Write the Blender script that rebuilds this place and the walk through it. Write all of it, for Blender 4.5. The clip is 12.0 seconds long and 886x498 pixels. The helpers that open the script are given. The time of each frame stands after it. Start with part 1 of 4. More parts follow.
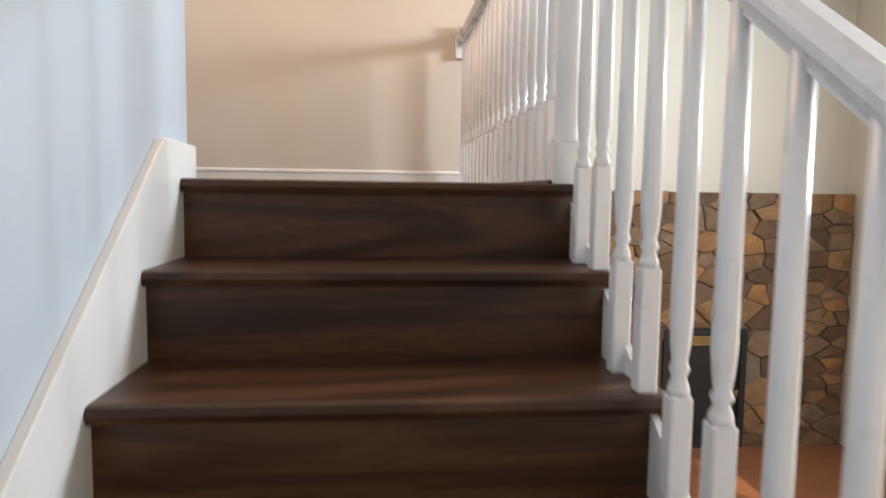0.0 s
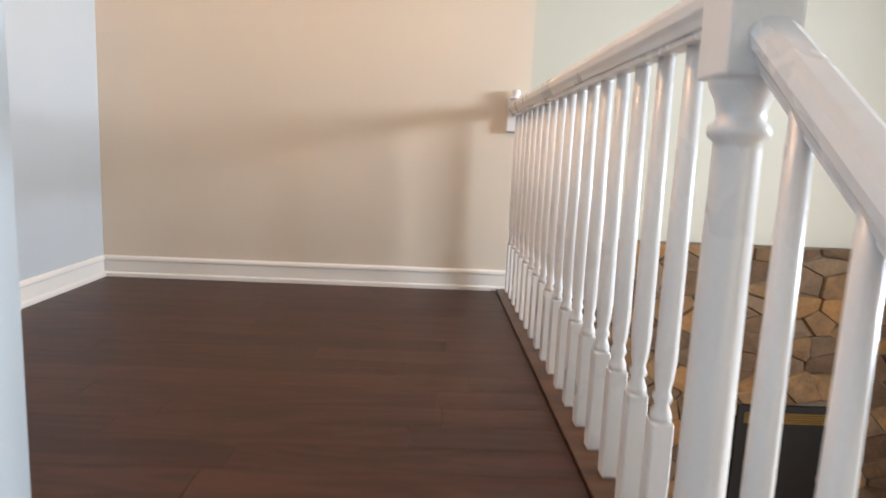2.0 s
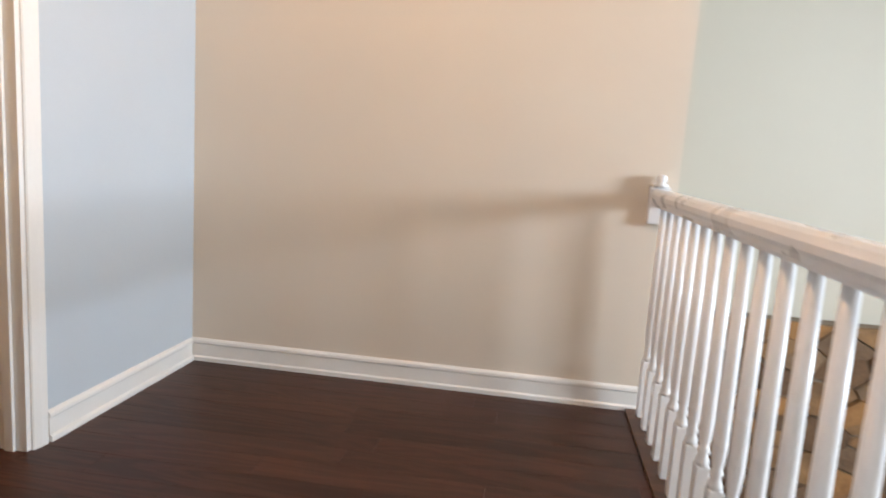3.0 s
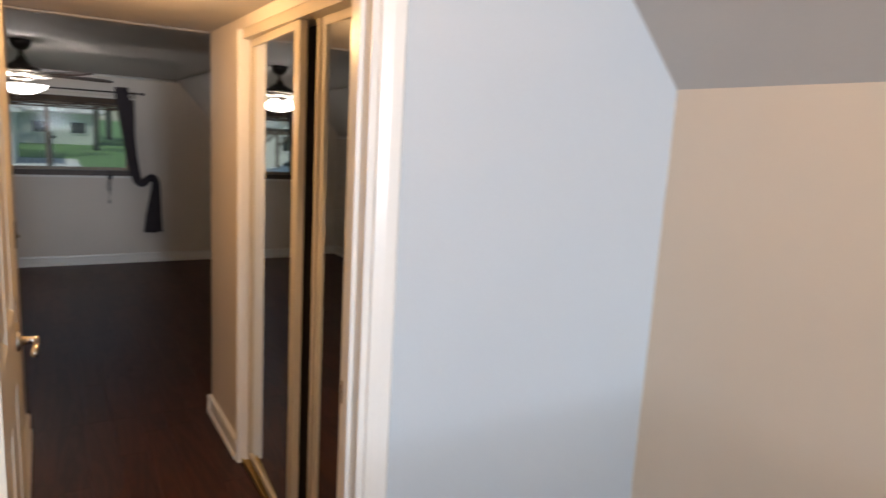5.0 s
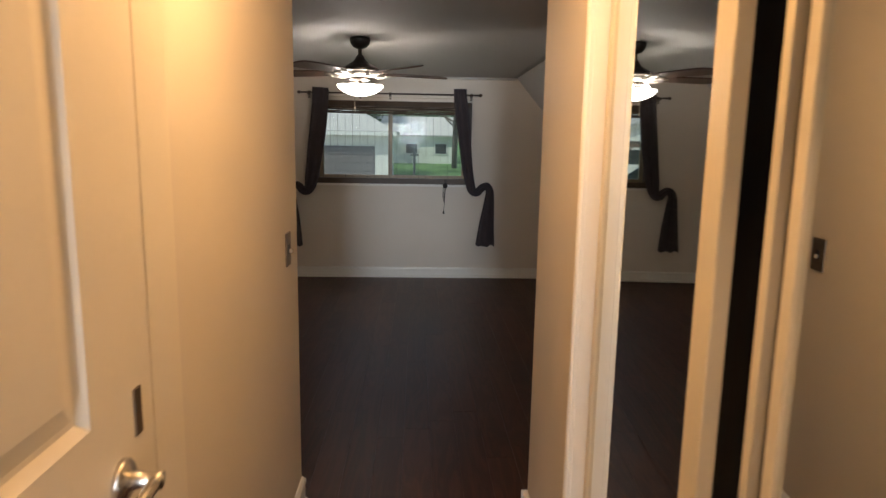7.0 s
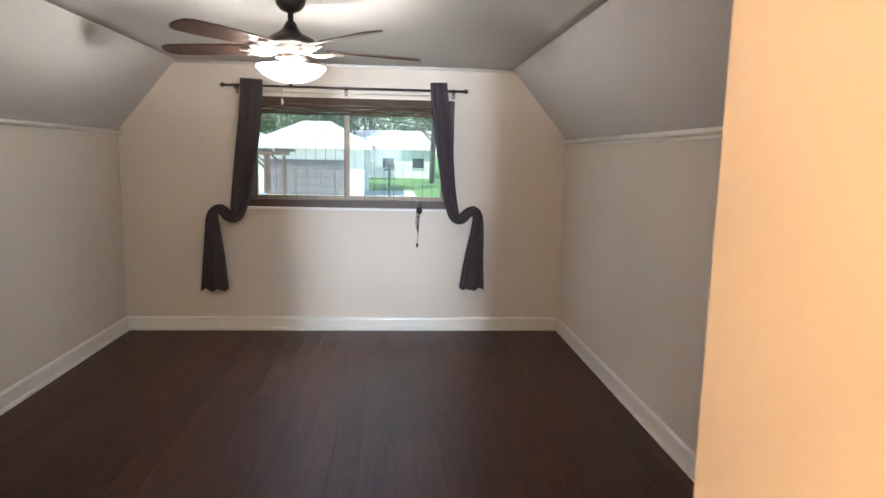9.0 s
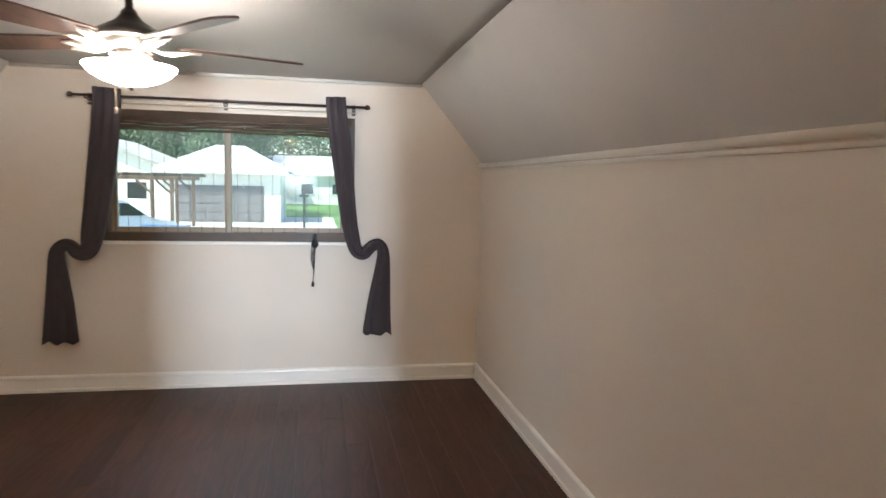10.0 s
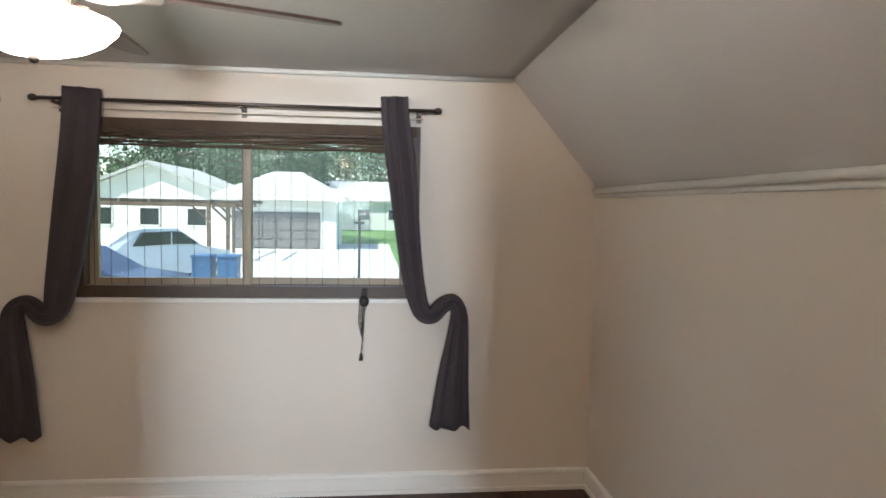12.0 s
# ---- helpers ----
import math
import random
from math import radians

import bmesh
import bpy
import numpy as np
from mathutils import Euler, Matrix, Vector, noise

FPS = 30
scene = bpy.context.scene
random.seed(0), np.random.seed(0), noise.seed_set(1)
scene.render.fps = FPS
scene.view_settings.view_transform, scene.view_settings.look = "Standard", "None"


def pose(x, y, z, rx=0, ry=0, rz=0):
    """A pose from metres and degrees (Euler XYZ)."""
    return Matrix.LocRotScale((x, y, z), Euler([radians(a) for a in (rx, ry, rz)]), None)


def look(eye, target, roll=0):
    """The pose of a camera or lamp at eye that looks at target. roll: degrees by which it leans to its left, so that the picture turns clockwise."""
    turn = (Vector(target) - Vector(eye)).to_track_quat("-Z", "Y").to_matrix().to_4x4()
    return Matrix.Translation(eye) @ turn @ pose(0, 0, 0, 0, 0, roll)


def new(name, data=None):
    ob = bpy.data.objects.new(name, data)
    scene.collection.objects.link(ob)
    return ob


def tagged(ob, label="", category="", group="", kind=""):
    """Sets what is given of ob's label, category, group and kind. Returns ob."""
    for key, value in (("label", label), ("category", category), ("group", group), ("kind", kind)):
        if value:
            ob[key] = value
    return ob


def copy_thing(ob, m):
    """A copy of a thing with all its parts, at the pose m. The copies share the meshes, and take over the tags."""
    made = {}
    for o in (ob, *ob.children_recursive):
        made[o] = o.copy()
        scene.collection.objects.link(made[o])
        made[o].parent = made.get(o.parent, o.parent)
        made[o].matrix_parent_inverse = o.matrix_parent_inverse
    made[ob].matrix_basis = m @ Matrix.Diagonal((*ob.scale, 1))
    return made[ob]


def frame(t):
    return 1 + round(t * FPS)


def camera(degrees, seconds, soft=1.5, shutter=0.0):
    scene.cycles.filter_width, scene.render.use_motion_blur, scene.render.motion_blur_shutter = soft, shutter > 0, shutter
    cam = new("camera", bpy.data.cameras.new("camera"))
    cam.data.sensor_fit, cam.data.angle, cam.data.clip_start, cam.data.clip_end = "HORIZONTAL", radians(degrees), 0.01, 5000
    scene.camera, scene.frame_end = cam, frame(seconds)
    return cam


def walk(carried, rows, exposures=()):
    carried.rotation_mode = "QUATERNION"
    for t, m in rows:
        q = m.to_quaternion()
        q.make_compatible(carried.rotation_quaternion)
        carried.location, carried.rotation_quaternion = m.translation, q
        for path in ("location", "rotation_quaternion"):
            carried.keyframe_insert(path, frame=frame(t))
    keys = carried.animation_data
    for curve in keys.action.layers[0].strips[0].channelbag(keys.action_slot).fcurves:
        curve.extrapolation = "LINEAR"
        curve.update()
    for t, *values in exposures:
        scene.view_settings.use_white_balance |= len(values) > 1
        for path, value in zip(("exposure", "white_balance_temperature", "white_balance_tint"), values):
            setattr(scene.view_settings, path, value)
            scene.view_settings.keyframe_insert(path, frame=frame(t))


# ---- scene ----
cam = camera(68.7, 12.0, soft=1.5, shutter=0.4)
PATH = [
    (0, (-0.503, -1.759, -0.026), (-0.312, 0.225, -0.201), 0.8),
    (0.5, (-0.552, -1.505, 0.206), (-0.372, 0.477, 0.007), 1.2),
    (1, (-0.472, -1.262, 0.405), (-0.288, 0.719, 0.202), 1.6),
    (1.5, (-0.446, -1.053, 0.535), (-0.387, 0.936, 0.339), 2.3),
    (2, (-0.411, -0.874, 0.709), (-0.362, 1.103, 0.41), 2.5),
    (2.5, (-0.476, -0.58, 0.896), (-0.564, 1.396, 0.596), 3.0),
    (2.7, (-0.505, -0.505, 0.948), (-0.653, 1.468, 0.666), 3.2),
    (4.3, (-0.409, 0.463, 1.495), (-1.584, 2.021, 1.055), 2.7),
    (4.5, (-0.499, 0.547, 1.47), (-1.828, 1.996, 1.103), 2.1),
    (5, (-0.7, 0.79, 1.591), (-2.375, 1.828, 1.253), 3.3),
    (5.5, (-1.042, 0.944, 1.526), (-2.895, 1.606, 1.164), 3.6),
    (6, (-1.325, 0.993, 1.526), (-3.226, 1.421, 1.076), 3.1),
    (6.5, (-1.635, 1.094, 1.503), (-3.564, 1.377, 1.056), 2.5),
    (7, (-1.985, 1.1, 1.42), (-3.956, 1.183, 1.09), 1.0),
    (7.5, (-2.385, 1.018, 1.45), (-4.348, 1.152, 1.112), 0.9),
    (9.3, (-3.781, 1.223, 1.382), (-5.757, 1.394, 1.121), 1.4),
    (9.5, (-3.883, 1.237, 1.397), (-5.846, 1.511, 1.131), 1.1),
    (10, (-4.231, 1.397, 1.383), (-6.183, 1.782, 1.183), 1.4),
    (10.5, (-4.586, 1.478, 1.41), (-6.527, 1.909, 1.193), 1.3),
    (11, (-4.851, 1.52, 1.429), (-6.786, 1.985, 1.236), 0.7),
    (11.5, (-5.203, 1.619, 1.444), (-7.186, 1.85, 1.311), 0.3),
    (12, (-5.517, 1.426, 1.419), (-7.501, 1.643, 1.291), 1.1),
]
walk(cam, [(t, look(eye, target, roll)) for t, eye, target, roll in PATH],
     [(0.0, -0.08, 6900, 14), (1.0, -0.18, 6950, 14), (2.0, -0.2, 6750, 12.5), (2.7, -0.25, 6600, 11.5), (4.3, -0.35, 6450, 12), (5.5, -0.62, 6550, 14), (6.0, -0.55, 7000, 13), (6.5, -0.35, 7300, 12),
      (7.0, -0.08, 6700, 10.5), (7.5, 0.15, 5800, 9.5), (9.3, 1.5, 6300, 10.5), (10.5, 1.42, 6400, 10.5), (12.0, 1.2, 6450, 10)])

# ---- plan, metres ----
XL = -2.07            # landing wall with the bedroom door
XS = -1.04            # stair wall face
YK = 2.445            # landing knee wall
YR = 2.535            # bedroom knee wall, far side
YB = -0.855           # bedroom knee wall, near side
XW = -8.66            # window wall
XP = -4.37            # end of the short hall
YH0, YH1 = 0.66, 1.535
CEIL = 2.05
KNEE = 1.53
TOP = 3.0
XR = 4.42             # far side of the living room
YF = 4.74             # fireplace wall
LOW = -2.66
RISE, RUN = 0.205, 0.288
GROUND = -1.1
CROWN = 0.13          # rise of the bedroom ceiling towards its middle
CX0, CX1 = -3.635, XL - 0.16     # closet opening
FAN = (-7.10, 0.66, CEIL + CROWN - 0.004)
HALL_LAMP = -3.2

# ---- world and lamps ----
world = bpy.data.worlds.new("sky")
scene.world = world
world.use_nodes = True
wn = world.node_tree.nodes
sky = wn.new("ShaderNodeTexSky")
sky.sky_type, sky.sun_disc = "NISHITA", False
sky.sun_elevation, sky.sun_rotation = radians(52), radians(200)
wn["Background"].inputs["Strength"].default_value = 0.15
world.node_tree.links.new(sky.outputs[0], wn["Background"].inputs[0])
sun = new("sun", bpy.data.lights.new("sun", "SUN"))
sun.data.energy, sun.data.angle, sun.data.color = 4.2, radians(0.6), (1, 0.95, 0.86)
sun.matrix_world = look((0, 0, 20), (-6.5, 10.5, 4))


def area(name, m, w, h, watts, color):
    data = bpy.data.lights.new(name, "AREA")
    data.shape, data.size, data.size_y, data.energy, data.color = "RECTANGLE", w, h, watts, color
    ob = new(name, data)
    ob.matrix_world = m
    return ob


def bulb(name, at, watts, color, radius):
    data = bpy.data.lights.new(name, "POINT")
    data.energy, data.color, data.shadow_soft_size = watts, color, radius
    ob = new(name, data)
    ob.location = at
    return ob


area("sky_window_high", look((XR + 0.02, 0.95, 1.59), (0, 0.95, 1.0)), 0.85, 0.80, 410, (0.73, 0.865, 1.0))
area("sky_window_living", look((XR + 0.02, -0.2, -1.45), (0, -0.2, -1.2)), 4.0, 1.5, 44, (1.0, 0.94, 0.85))
area("sky_window_stair", look((2.2, -4.55, 0.2), (2.2, 0, 0.0)), 2.4, 1.8, 40, (1.0, 0.94, 0.86))
bulb("bulb_landing", (-1.0, 0.75, 2.84), 80, (1.0, 0.61, 0.34), 0.1)
bulb("bulb_hall", (HALL_LAMP, 1.04, 1.96), 24, (1.0, 0.58, 0.25), 0.06)
for k in range(3):
    a = radians(35 + 120 * k)
    bulb("bulb_fan", (FAN[0] + 0.09 * math.cos(a), FAN[1] + 0.09 * math.sin(a), FAN[2] - 0.340), 7.5, (1.0, 0.92, 0.84), 0.03)
area("sky_over_window", look((XW - 0.9, 0.83, 2.5), (-6.2, 0.83, 0.6)), 1.5, 0.7, 10, (0.78, 0.89, 1.0))


# ---- materials ----
def mat(name, base, rough=0.5, vary=0.12, scale=3.0, fine=60.0, bump=0.05, metal=0.0, stretch=(1, 1, 1), island=0.0, dark=None, coat=0.0):
    m = bpy.data.materials.new(name)
    m.use_nodes = True
    n, l = m.node_tree.nodes, m.node_tree.links
    b = n["Principled BSDF"]
    tc, mp = n.new("ShaderNodeTexCoord"), n.new("ShaderNodeMapping")
    mp.inputs["Scale"].default_value = stretch
    l.new(tc.outputs["Object"], mp.inputs["Vector"])
    big, small = n.new("ShaderNodeTexNoise"), n.new("ShaderNodeTexNoise")
    big.inputs["Scale"].default_value, small.inputs["Scale"].default_value = scale, fine
    big.inputs["Detail"].default_value, small.inputs["Detail"].default_value = 4, 5
    info = n.new("ShaderNodeObjectInfo")
    off = n.new("ShaderNodeVectorMath")
    off.operation = "MULTIPLY_ADD"
    comb = n.new("ShaderNodeCombineXYZ")
    for k in range(3):
        l.new(info.outputs["Random"], comb.inputs[k])
    off.inputs[1].default_value = (7.3, 11.1, 5.7)
    l.new(comb.outputs[0], off.inputs[0])
    l.new(mp.outputs[0], off.inputs[2])
    for t in (big, small):
        l.new(off.outputs[0], t.inputs["Vector"])
    mix = n.new("ShaderNodeMath")
    mix.operation = "MULTIPLY_ADD"
    l.new(small.outputs["Fac"], mix.inputs[0])
    mix.inputs[1].default_value = 0.5
    l.new(big.outputs["Fac"], mix.inputs[2])
    ramp = n.new("ShaderNodeMapRange")
    ramp.inputs["From Min"].default_value, ramp.inputs["From Max"].default_value = 0.45, 1.05
    l.new(mix.outputs[0], ramp.inputs["Value"])
    fac = ramp.outputs[0]
    if island:
        add = n.new("ShaderNodeMath")
        add.operation = "MULTIPLY_ADD"
        l.new(info.outputs["Random"], add.inputs[0])
        add.inputs[1].default_value = island
        l.new(fac, add.inputs[2])
        sub = n.new("ShaderNodeMath")
        sub.operation = "SUBTRACT"
        sub.use_clamp = True
        l.new(add.outputs[0], sub.inputs[0])
        sub.inputs[1].default_value = island / 2
        fac = sub.outputs[0]
    col = n.new("ShaderNodeMix")
    col.data_type = "RGBA"
    lo = dark or tuple(c * (1 - vary) for c in base)
    hi = tuple(min(1, c * (1 + vary * 0.6)) for c in base)
    col.inputs[6].default_value, col.inputs[7].default_value = (*lo, 1), (*hi, 1)
    l.new(fac, col.inputs[0])
    l.new(col.outputs[2], b.inputs["Base Color"])
    rr = n.new("ShaderNodeMapRange")
    rr.inputs["To Min"].default_value, rr.inputs["To Max"].default_value = rough * 0.85, min(1, rough * 1.15)
    l.new(big.outputs["Fac"], rr.inputs["Value"])
    l.new(rr.outputs[0], b.inputs["Roughness"])
    b.inputs["Metallic"].default_value = metal
    b.inputs["Coat Weight"].default_value = coat
    if bump:
        bp = n.new("ShaderNodeBump")
        bp.inputs["Strength"].default_value, bp.inputs["Distance"].default_value = bump, 0.01
        l.new(small.outputs["Fac"], bp.inputs["Height"])
        l.new(bp.outputs[0], b.inputs["Normal"])
    return m


def wood(name, light, dark, rough, axis=0, coat=0.0, rings=9.0, spec=0.5):
    """Grained wood that runs along one axis."""
    m = bpy.data.materials.new(name)
    m.use_nodes = True
    n, l = m.node_tree.nodes, m.node_tree.links
    b = n["Principled BSDF"]
    tc, mp, info = n.new("ShaderNodeTexCoord"), n.new("ShaderNodeMapping"), n.new("ShaderNodeObjectInfo")
    s = [1.0, 1.0, 1.0]
    s[axis] = 0.12
    mp.inputs["Scale"].default_value = s
    l.new(tc.outputs["Object"], mp.inputs["Vector"])
    comb, off = n.new("ShaderNodeCombineXYZ"), n.new("ShaderNodeVectorMath")
    for k in range(3):
        l.new(info.outputs["Random"], comb.inputs[k])
    off.operation = "MULTIPLY_ADD"
    off.inputs[1].default_value = (13.0, 17.0, 9.0)
    l.new(comb.outputs[0], off.inputs[0])
    l.new(mp.outputs[0], off.inputs[2])
    wob, grain = n.new("ShaderNodeTexNoise"), n.new("ShaderNodeTexNoise")
    wob.inputs["Scale"].default_value, wob.inputs["Detail"].default_value = rings, 3
    wob.inputs["Distortion"].default_value = 1.2
    grain.inputs["Scale"].default_value, grain.inputs["Detail"].default_value = 140, 4
    for t in (wob, grain):
        l.new(off.outputs[0], t.inputs["Vector"])
    wave = n.new("ShaderNodeMath")
    wave.operation = "SINE"
    mul = n.new("ShaderNodeMath")
    mul.operation = "MULTIPLY"
    mul.inputs[1].default_value = 38
    l.new(wob.outputs["Fac"], mul.inputs[0])
    l.new(mul.outputs[0], wave.inputs[0])
    mr = n.new("ShaderNodeMapRange")
    mr.inputs["From Min"].default_value, mr.inputs["From Max"].default_value = -1.3, 1.2
    l.new(wave.outputs[0], mr.inputs["Value"])
    mx = n.new("ShaderNodeMath")
    mx.operation = "MULTIPLY"
    l.new(mr.outputs[0], mx.inputs[0])
    l.new(grain.outputs["Fac"], mx.inputs[1])
    ad = n.new("ShaderNodeMath")
    ad.operation = "MULTIPLY_ADD"
    l.new(info.outputs["Random"], ad.inputs[0])
    ad.inputs[1].default_value = 0.35
    l.new(mx.outputs[0], ad.inputs[2])
    col = n.new("ShaderNodeMix")
    col.data_type = "RGBA"
    col.inputs[6].default_value, col.inputs[7].default_value = (*dark, 1), (*light, 1)
    l.new(ad.outputs[0], col.inputs[0])
    l.new(col.outputs[2], b.inputs["Base Color"])
    b.inputs["Roughness"].default_value = rough
    b.inputs["Specular IOR Level"].default_value = spec
    b.inputs["Coat Weight"].default_value = coat
    bp = n.new("ShaderNodeBump")
    bp.inputs["Strength"].default_value, bp.inputs["Distance"].default_value = 0.12, 0.004
    l.new(mx.outputs[0], bp.inputs["Height"])
    l.new(bp.outputs[0], b.inputs["Normal"])
    return m


def glow(name, color, strength):
    m = bpy.data.materials.new(name)
    m.use_nodes = True
    b = m.node_tree.nodes["Principled BSDF"]
    b.inputs["Base Color"].default_value = (0.9, 0.88, 0.82, 1)
    b.inputs["Emission Color"].default_value = (*color, 1)
    b.inputs["Emission Strength"].default_value = strength
    return m


def fieldstone():
    """Rough stone whose tone differs from stone to stone: brown, buff, orange and grey."""
    m = mat("fieldstone", (0.3, 0.22, 0.15), 0.85, 0.45, 7, 34, 0.8)
    n, l = m.node_tree.nodes, m.node_tree.links
    b = n["Principled BSDF"]
    tint = b.inputs["Base Color"].links[0].from_socket
    info, ramp, mul = n.new("ShaderNodeObjectInfo"), n.new("ShaderNodeValToRGB"), n.new("ShaderNodeMix")
    tones = ((0.0, (0.50, 0.38, 0.28)), (0.18, (0.72, 0.54, 0.36)), (0.34, (0.58, 0.48, 0.40)), (0.50, (0.86, 0.66, 0.44)), (0.66, (0.42, 0.32, 0.25)), (0.82, (1.0, 0.68, 0.36)), (0.92, (0.72, 0.62, 0.52)))
    ramp.color_ramp.interpolation = "CONSTANT"
    while len(ramp.color_ramp.elements) < len(tones):
        ramp.color_ramp.elements.new(0.5)
    for e, (at, c) in zip(ramp.color_ramp.elements, tones):
        e.position, e.color = at, (*c, 1)
    l.new(info.outputs["Random"], ramp.inputs[0])
    mul.data_type, mul.blend_type = "RGBA", "MULTIPLY"
    mul.inputs[0].default_value = 1.0
    l.new(tint, mul.inputs[6])
    l.new(ramp.outputs[0], mul.inputs[7])
    l.new(mul.outputs[2], b.inputs["Base Color"])
    return m


def plain(name, base, rough, metal=0.0, transmission=0.0):
    m = bpy.data.materials.new(name)
    m.use_nodes = True
    b = m.node_tree.nodes["Principled BSDF"]
    b.inputs["Base Color"].default_value = (*base, 1)
    b.inputs["Roughness"].default_value, b.inputs["Metallic"].default_value = rough, metal
    b.inputs["Transmission Weight"].default_value = transmission
    return m


M_BLUE = mat("blue_grey_wall_paint", (0.51, 0.56, 0.60), 0.55, 0.05, 1.2, 220, 0.04)
M_BEIGE = mat("beige_wall_paint", (0.66, 0.585, 0.49), 0.6, 0.05, 1.2, 220, 0.05)
M_CREAM = mat("cream_wall_paint", (0.70, 0.64, 0.57), 0.6, 0.05, 1.2, 220, 0.05)
M_WHITE_WALL = mat("off_white_wall_paint", (0.60, 0.56, 0.47), 0.6, 0.05, 1.0, 200, 0.05)
M_CEIL = mat("ceiling_paint", (0.56, 0.54, 0.52), 0.75, 0.06, 1.5, 160, 0.1)
M_TRIM = mat("white_gloss_trim", (0.80, 0.78, 0.74), 0.3, 0.04, 2.0, 90, 0.02)
M_RAIL = mat("white_rail_paint", (0.76, 0.75, 0.75), 0.28, 0.05, 4.0, 90, 0.03)
M_DOOR = mat("cream_door_paint", (0.74, 0.68, 0.58), 0.38, 0.04, 2.0, 120, 0.03)
M_PLANK = wood("dark_walnut_plank", (0.082, 0.031, 0.0185), (0.026, 0.0105, 0.007), 0.42, 0, 0.0, 7.0, 0.25)
M_TREAD = wood("dark_stained_oak", (0.125, 0.055, 0.026), (0.010, 0.0048, 0.0035), 0.36, 0, 0.0, 3.6, 0.3)
# underfloor tone; also colours the sheet that paints the closet's shade
M_SUB_AND_SHADE = mat("dark_underfloor_and_closet_shade", (0.03, 0.022, 0.018), 0.8)
M_LOWFLOOR = wood("red_brown_boards", (0.32, 0.12, 0.05), (0.16, 0.06, 0.03), 0.4, 0)
M_STONE = fieldstone()
M_MORTAR = mat("mortar", (0.20, 0.15, 0.105), 0.95, 0.2, 8, 80, 0.4)
M_BRASS = plain("brass", (0.55, 0.40, 0.16), 0.35, 1.0)
M_BLACK = plain("black_iron", (0.012, 0.012, 0.012), 0.5)
M_NICKEL = plain("satin_nickel", (0.62, 0.59, 0.55), 0.25, 1.0)
M_PLATE = plain("brown_metal_plate", (0.20, 0.15, 0.11), 0.4, 0.8)
M_MIRROR = plain("mirror_silver", (0.80, 0.82, 0.80), 0.02, 1.0)
M_FRAME = mat("beige_closet_frame", (0.62, 0.56, 0.45), 0.35, 0.05, 3, 90, 0.02)
M_WINFRAME = mat("brown_window_frame", (0.060, 0.037, 0.024), 0.5, 0.25, 6, 60, 0.1)
M_VINYL = mat("window_sash", (0.30, 0.235, 0.16), 0.45, 0.1, 6, 60, 0.05)
# cyan tint and part-diffuse glass put the window's hazy glare into the pane
M_GLASS = plain("glare_veil_window_glass", (0.80, 0.93, 0.92), 0.0, 0.0, 0.93)
M_GLASS.node_tree.nodes["Principled BSDF"].inputs["IOR"].default_value = 1.12
M_CURTAIN = mat("plum_grey_curtain", (0.046, 0.036, 0.042), 0.8, 0.25, 9, 300, 0.15)
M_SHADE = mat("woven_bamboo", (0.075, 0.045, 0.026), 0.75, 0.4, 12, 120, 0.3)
M_CORD = plain("black_cord", (0.02, 0.018, 0.02), 0.7)
M_ROD = plain("bronze_rod", (0.09, 0.07, 0.06), 0.4, 0.7)
M_BRONZE = mat("oil_rubbed_bronze", (0.05, 0.038, 0.03), 0.4, 0.2, 8, 90, 0.05, metal=0.6)
# fan metal made pale: the bowl's lamplight is put into its colour
M_LIT_METAL = plain("lamp_lit_metal", (0.62, 0.57, 0.50), 0.42, 0.7)
M_BLADE = wood("dark_fan_blade", (0.14, 0.075, 0.05), (0.05, 0.027, 0.02), 0.38, 0)
M_BOWL = glow("frosted_lamp_bowl", (1.0, 0.93, 0.85), 12.0)


# ---- mesh helpers ----
def add_box(bm, x0, x1, y0, y1, z0, z1):
    v = [bm.verts.new((x, y, z)) for z in (z0, z1) for x, y in ((x0, y0), (x1, y0), (x1, y1), (x0, y1))]
    for f in ((3, 2, 1, 0), (4, 5, 6, 7), (0, 1, 5, 4), (1, 2, 6, 5), (2, 3, 7, 6), (3, 0, 4, 7)):
        bm.faces.new([v[i] for i in f])
    return v


def box(x0, x1, y0, y1, z0, z1, bevel=0.0, segments=2):
    bm = bmesh.new()
    add_box(bm, min(x0, x1), max(x0, x1), min(y0, y1), max(y0, y1), min(z0, z1), max(z0, z1))
    if bevel:
        bmesh.ops.bevel(bm, geom=bm.edges[:], offset=bevel, segments=segments, affect="EDGES", profile=0.6)
    return bm


def boxes(*rows):
    bm = bmesh.new()
    for r in rows:
        add_box(bm, *r)
    return bm


def prism(points, axis, a, b, bevel=0.0):
    """A flat outline pushed from a to b along an axis; the outline's two coordinates are the other axes in order."""
    bm = bmesh.new()

    def at(p, t):
        q = list(p)
        q.insert(axis, t)
        return bm.verts.new(q)
    lo, hi = [at(p, a) for p in points], [at(p, b) for p in points]
    bm.faces.new(lo)
    bm.faces.new(hi[::-1])
    for i in range(len(points)):
        j = (i + 1) % len(points)
        bm.faces.new((lo[i], hi[i], hi[j], lo[j]))
    bmesh.ops.recalc_face_normals(bm, faces=bm.faces[:])
    if bevel:
        bmesh.ops.bevel(bm, geom=bm.edges[:], offset=bevel, segments=2, affect="EDGES", profile=0.6)
    return bm


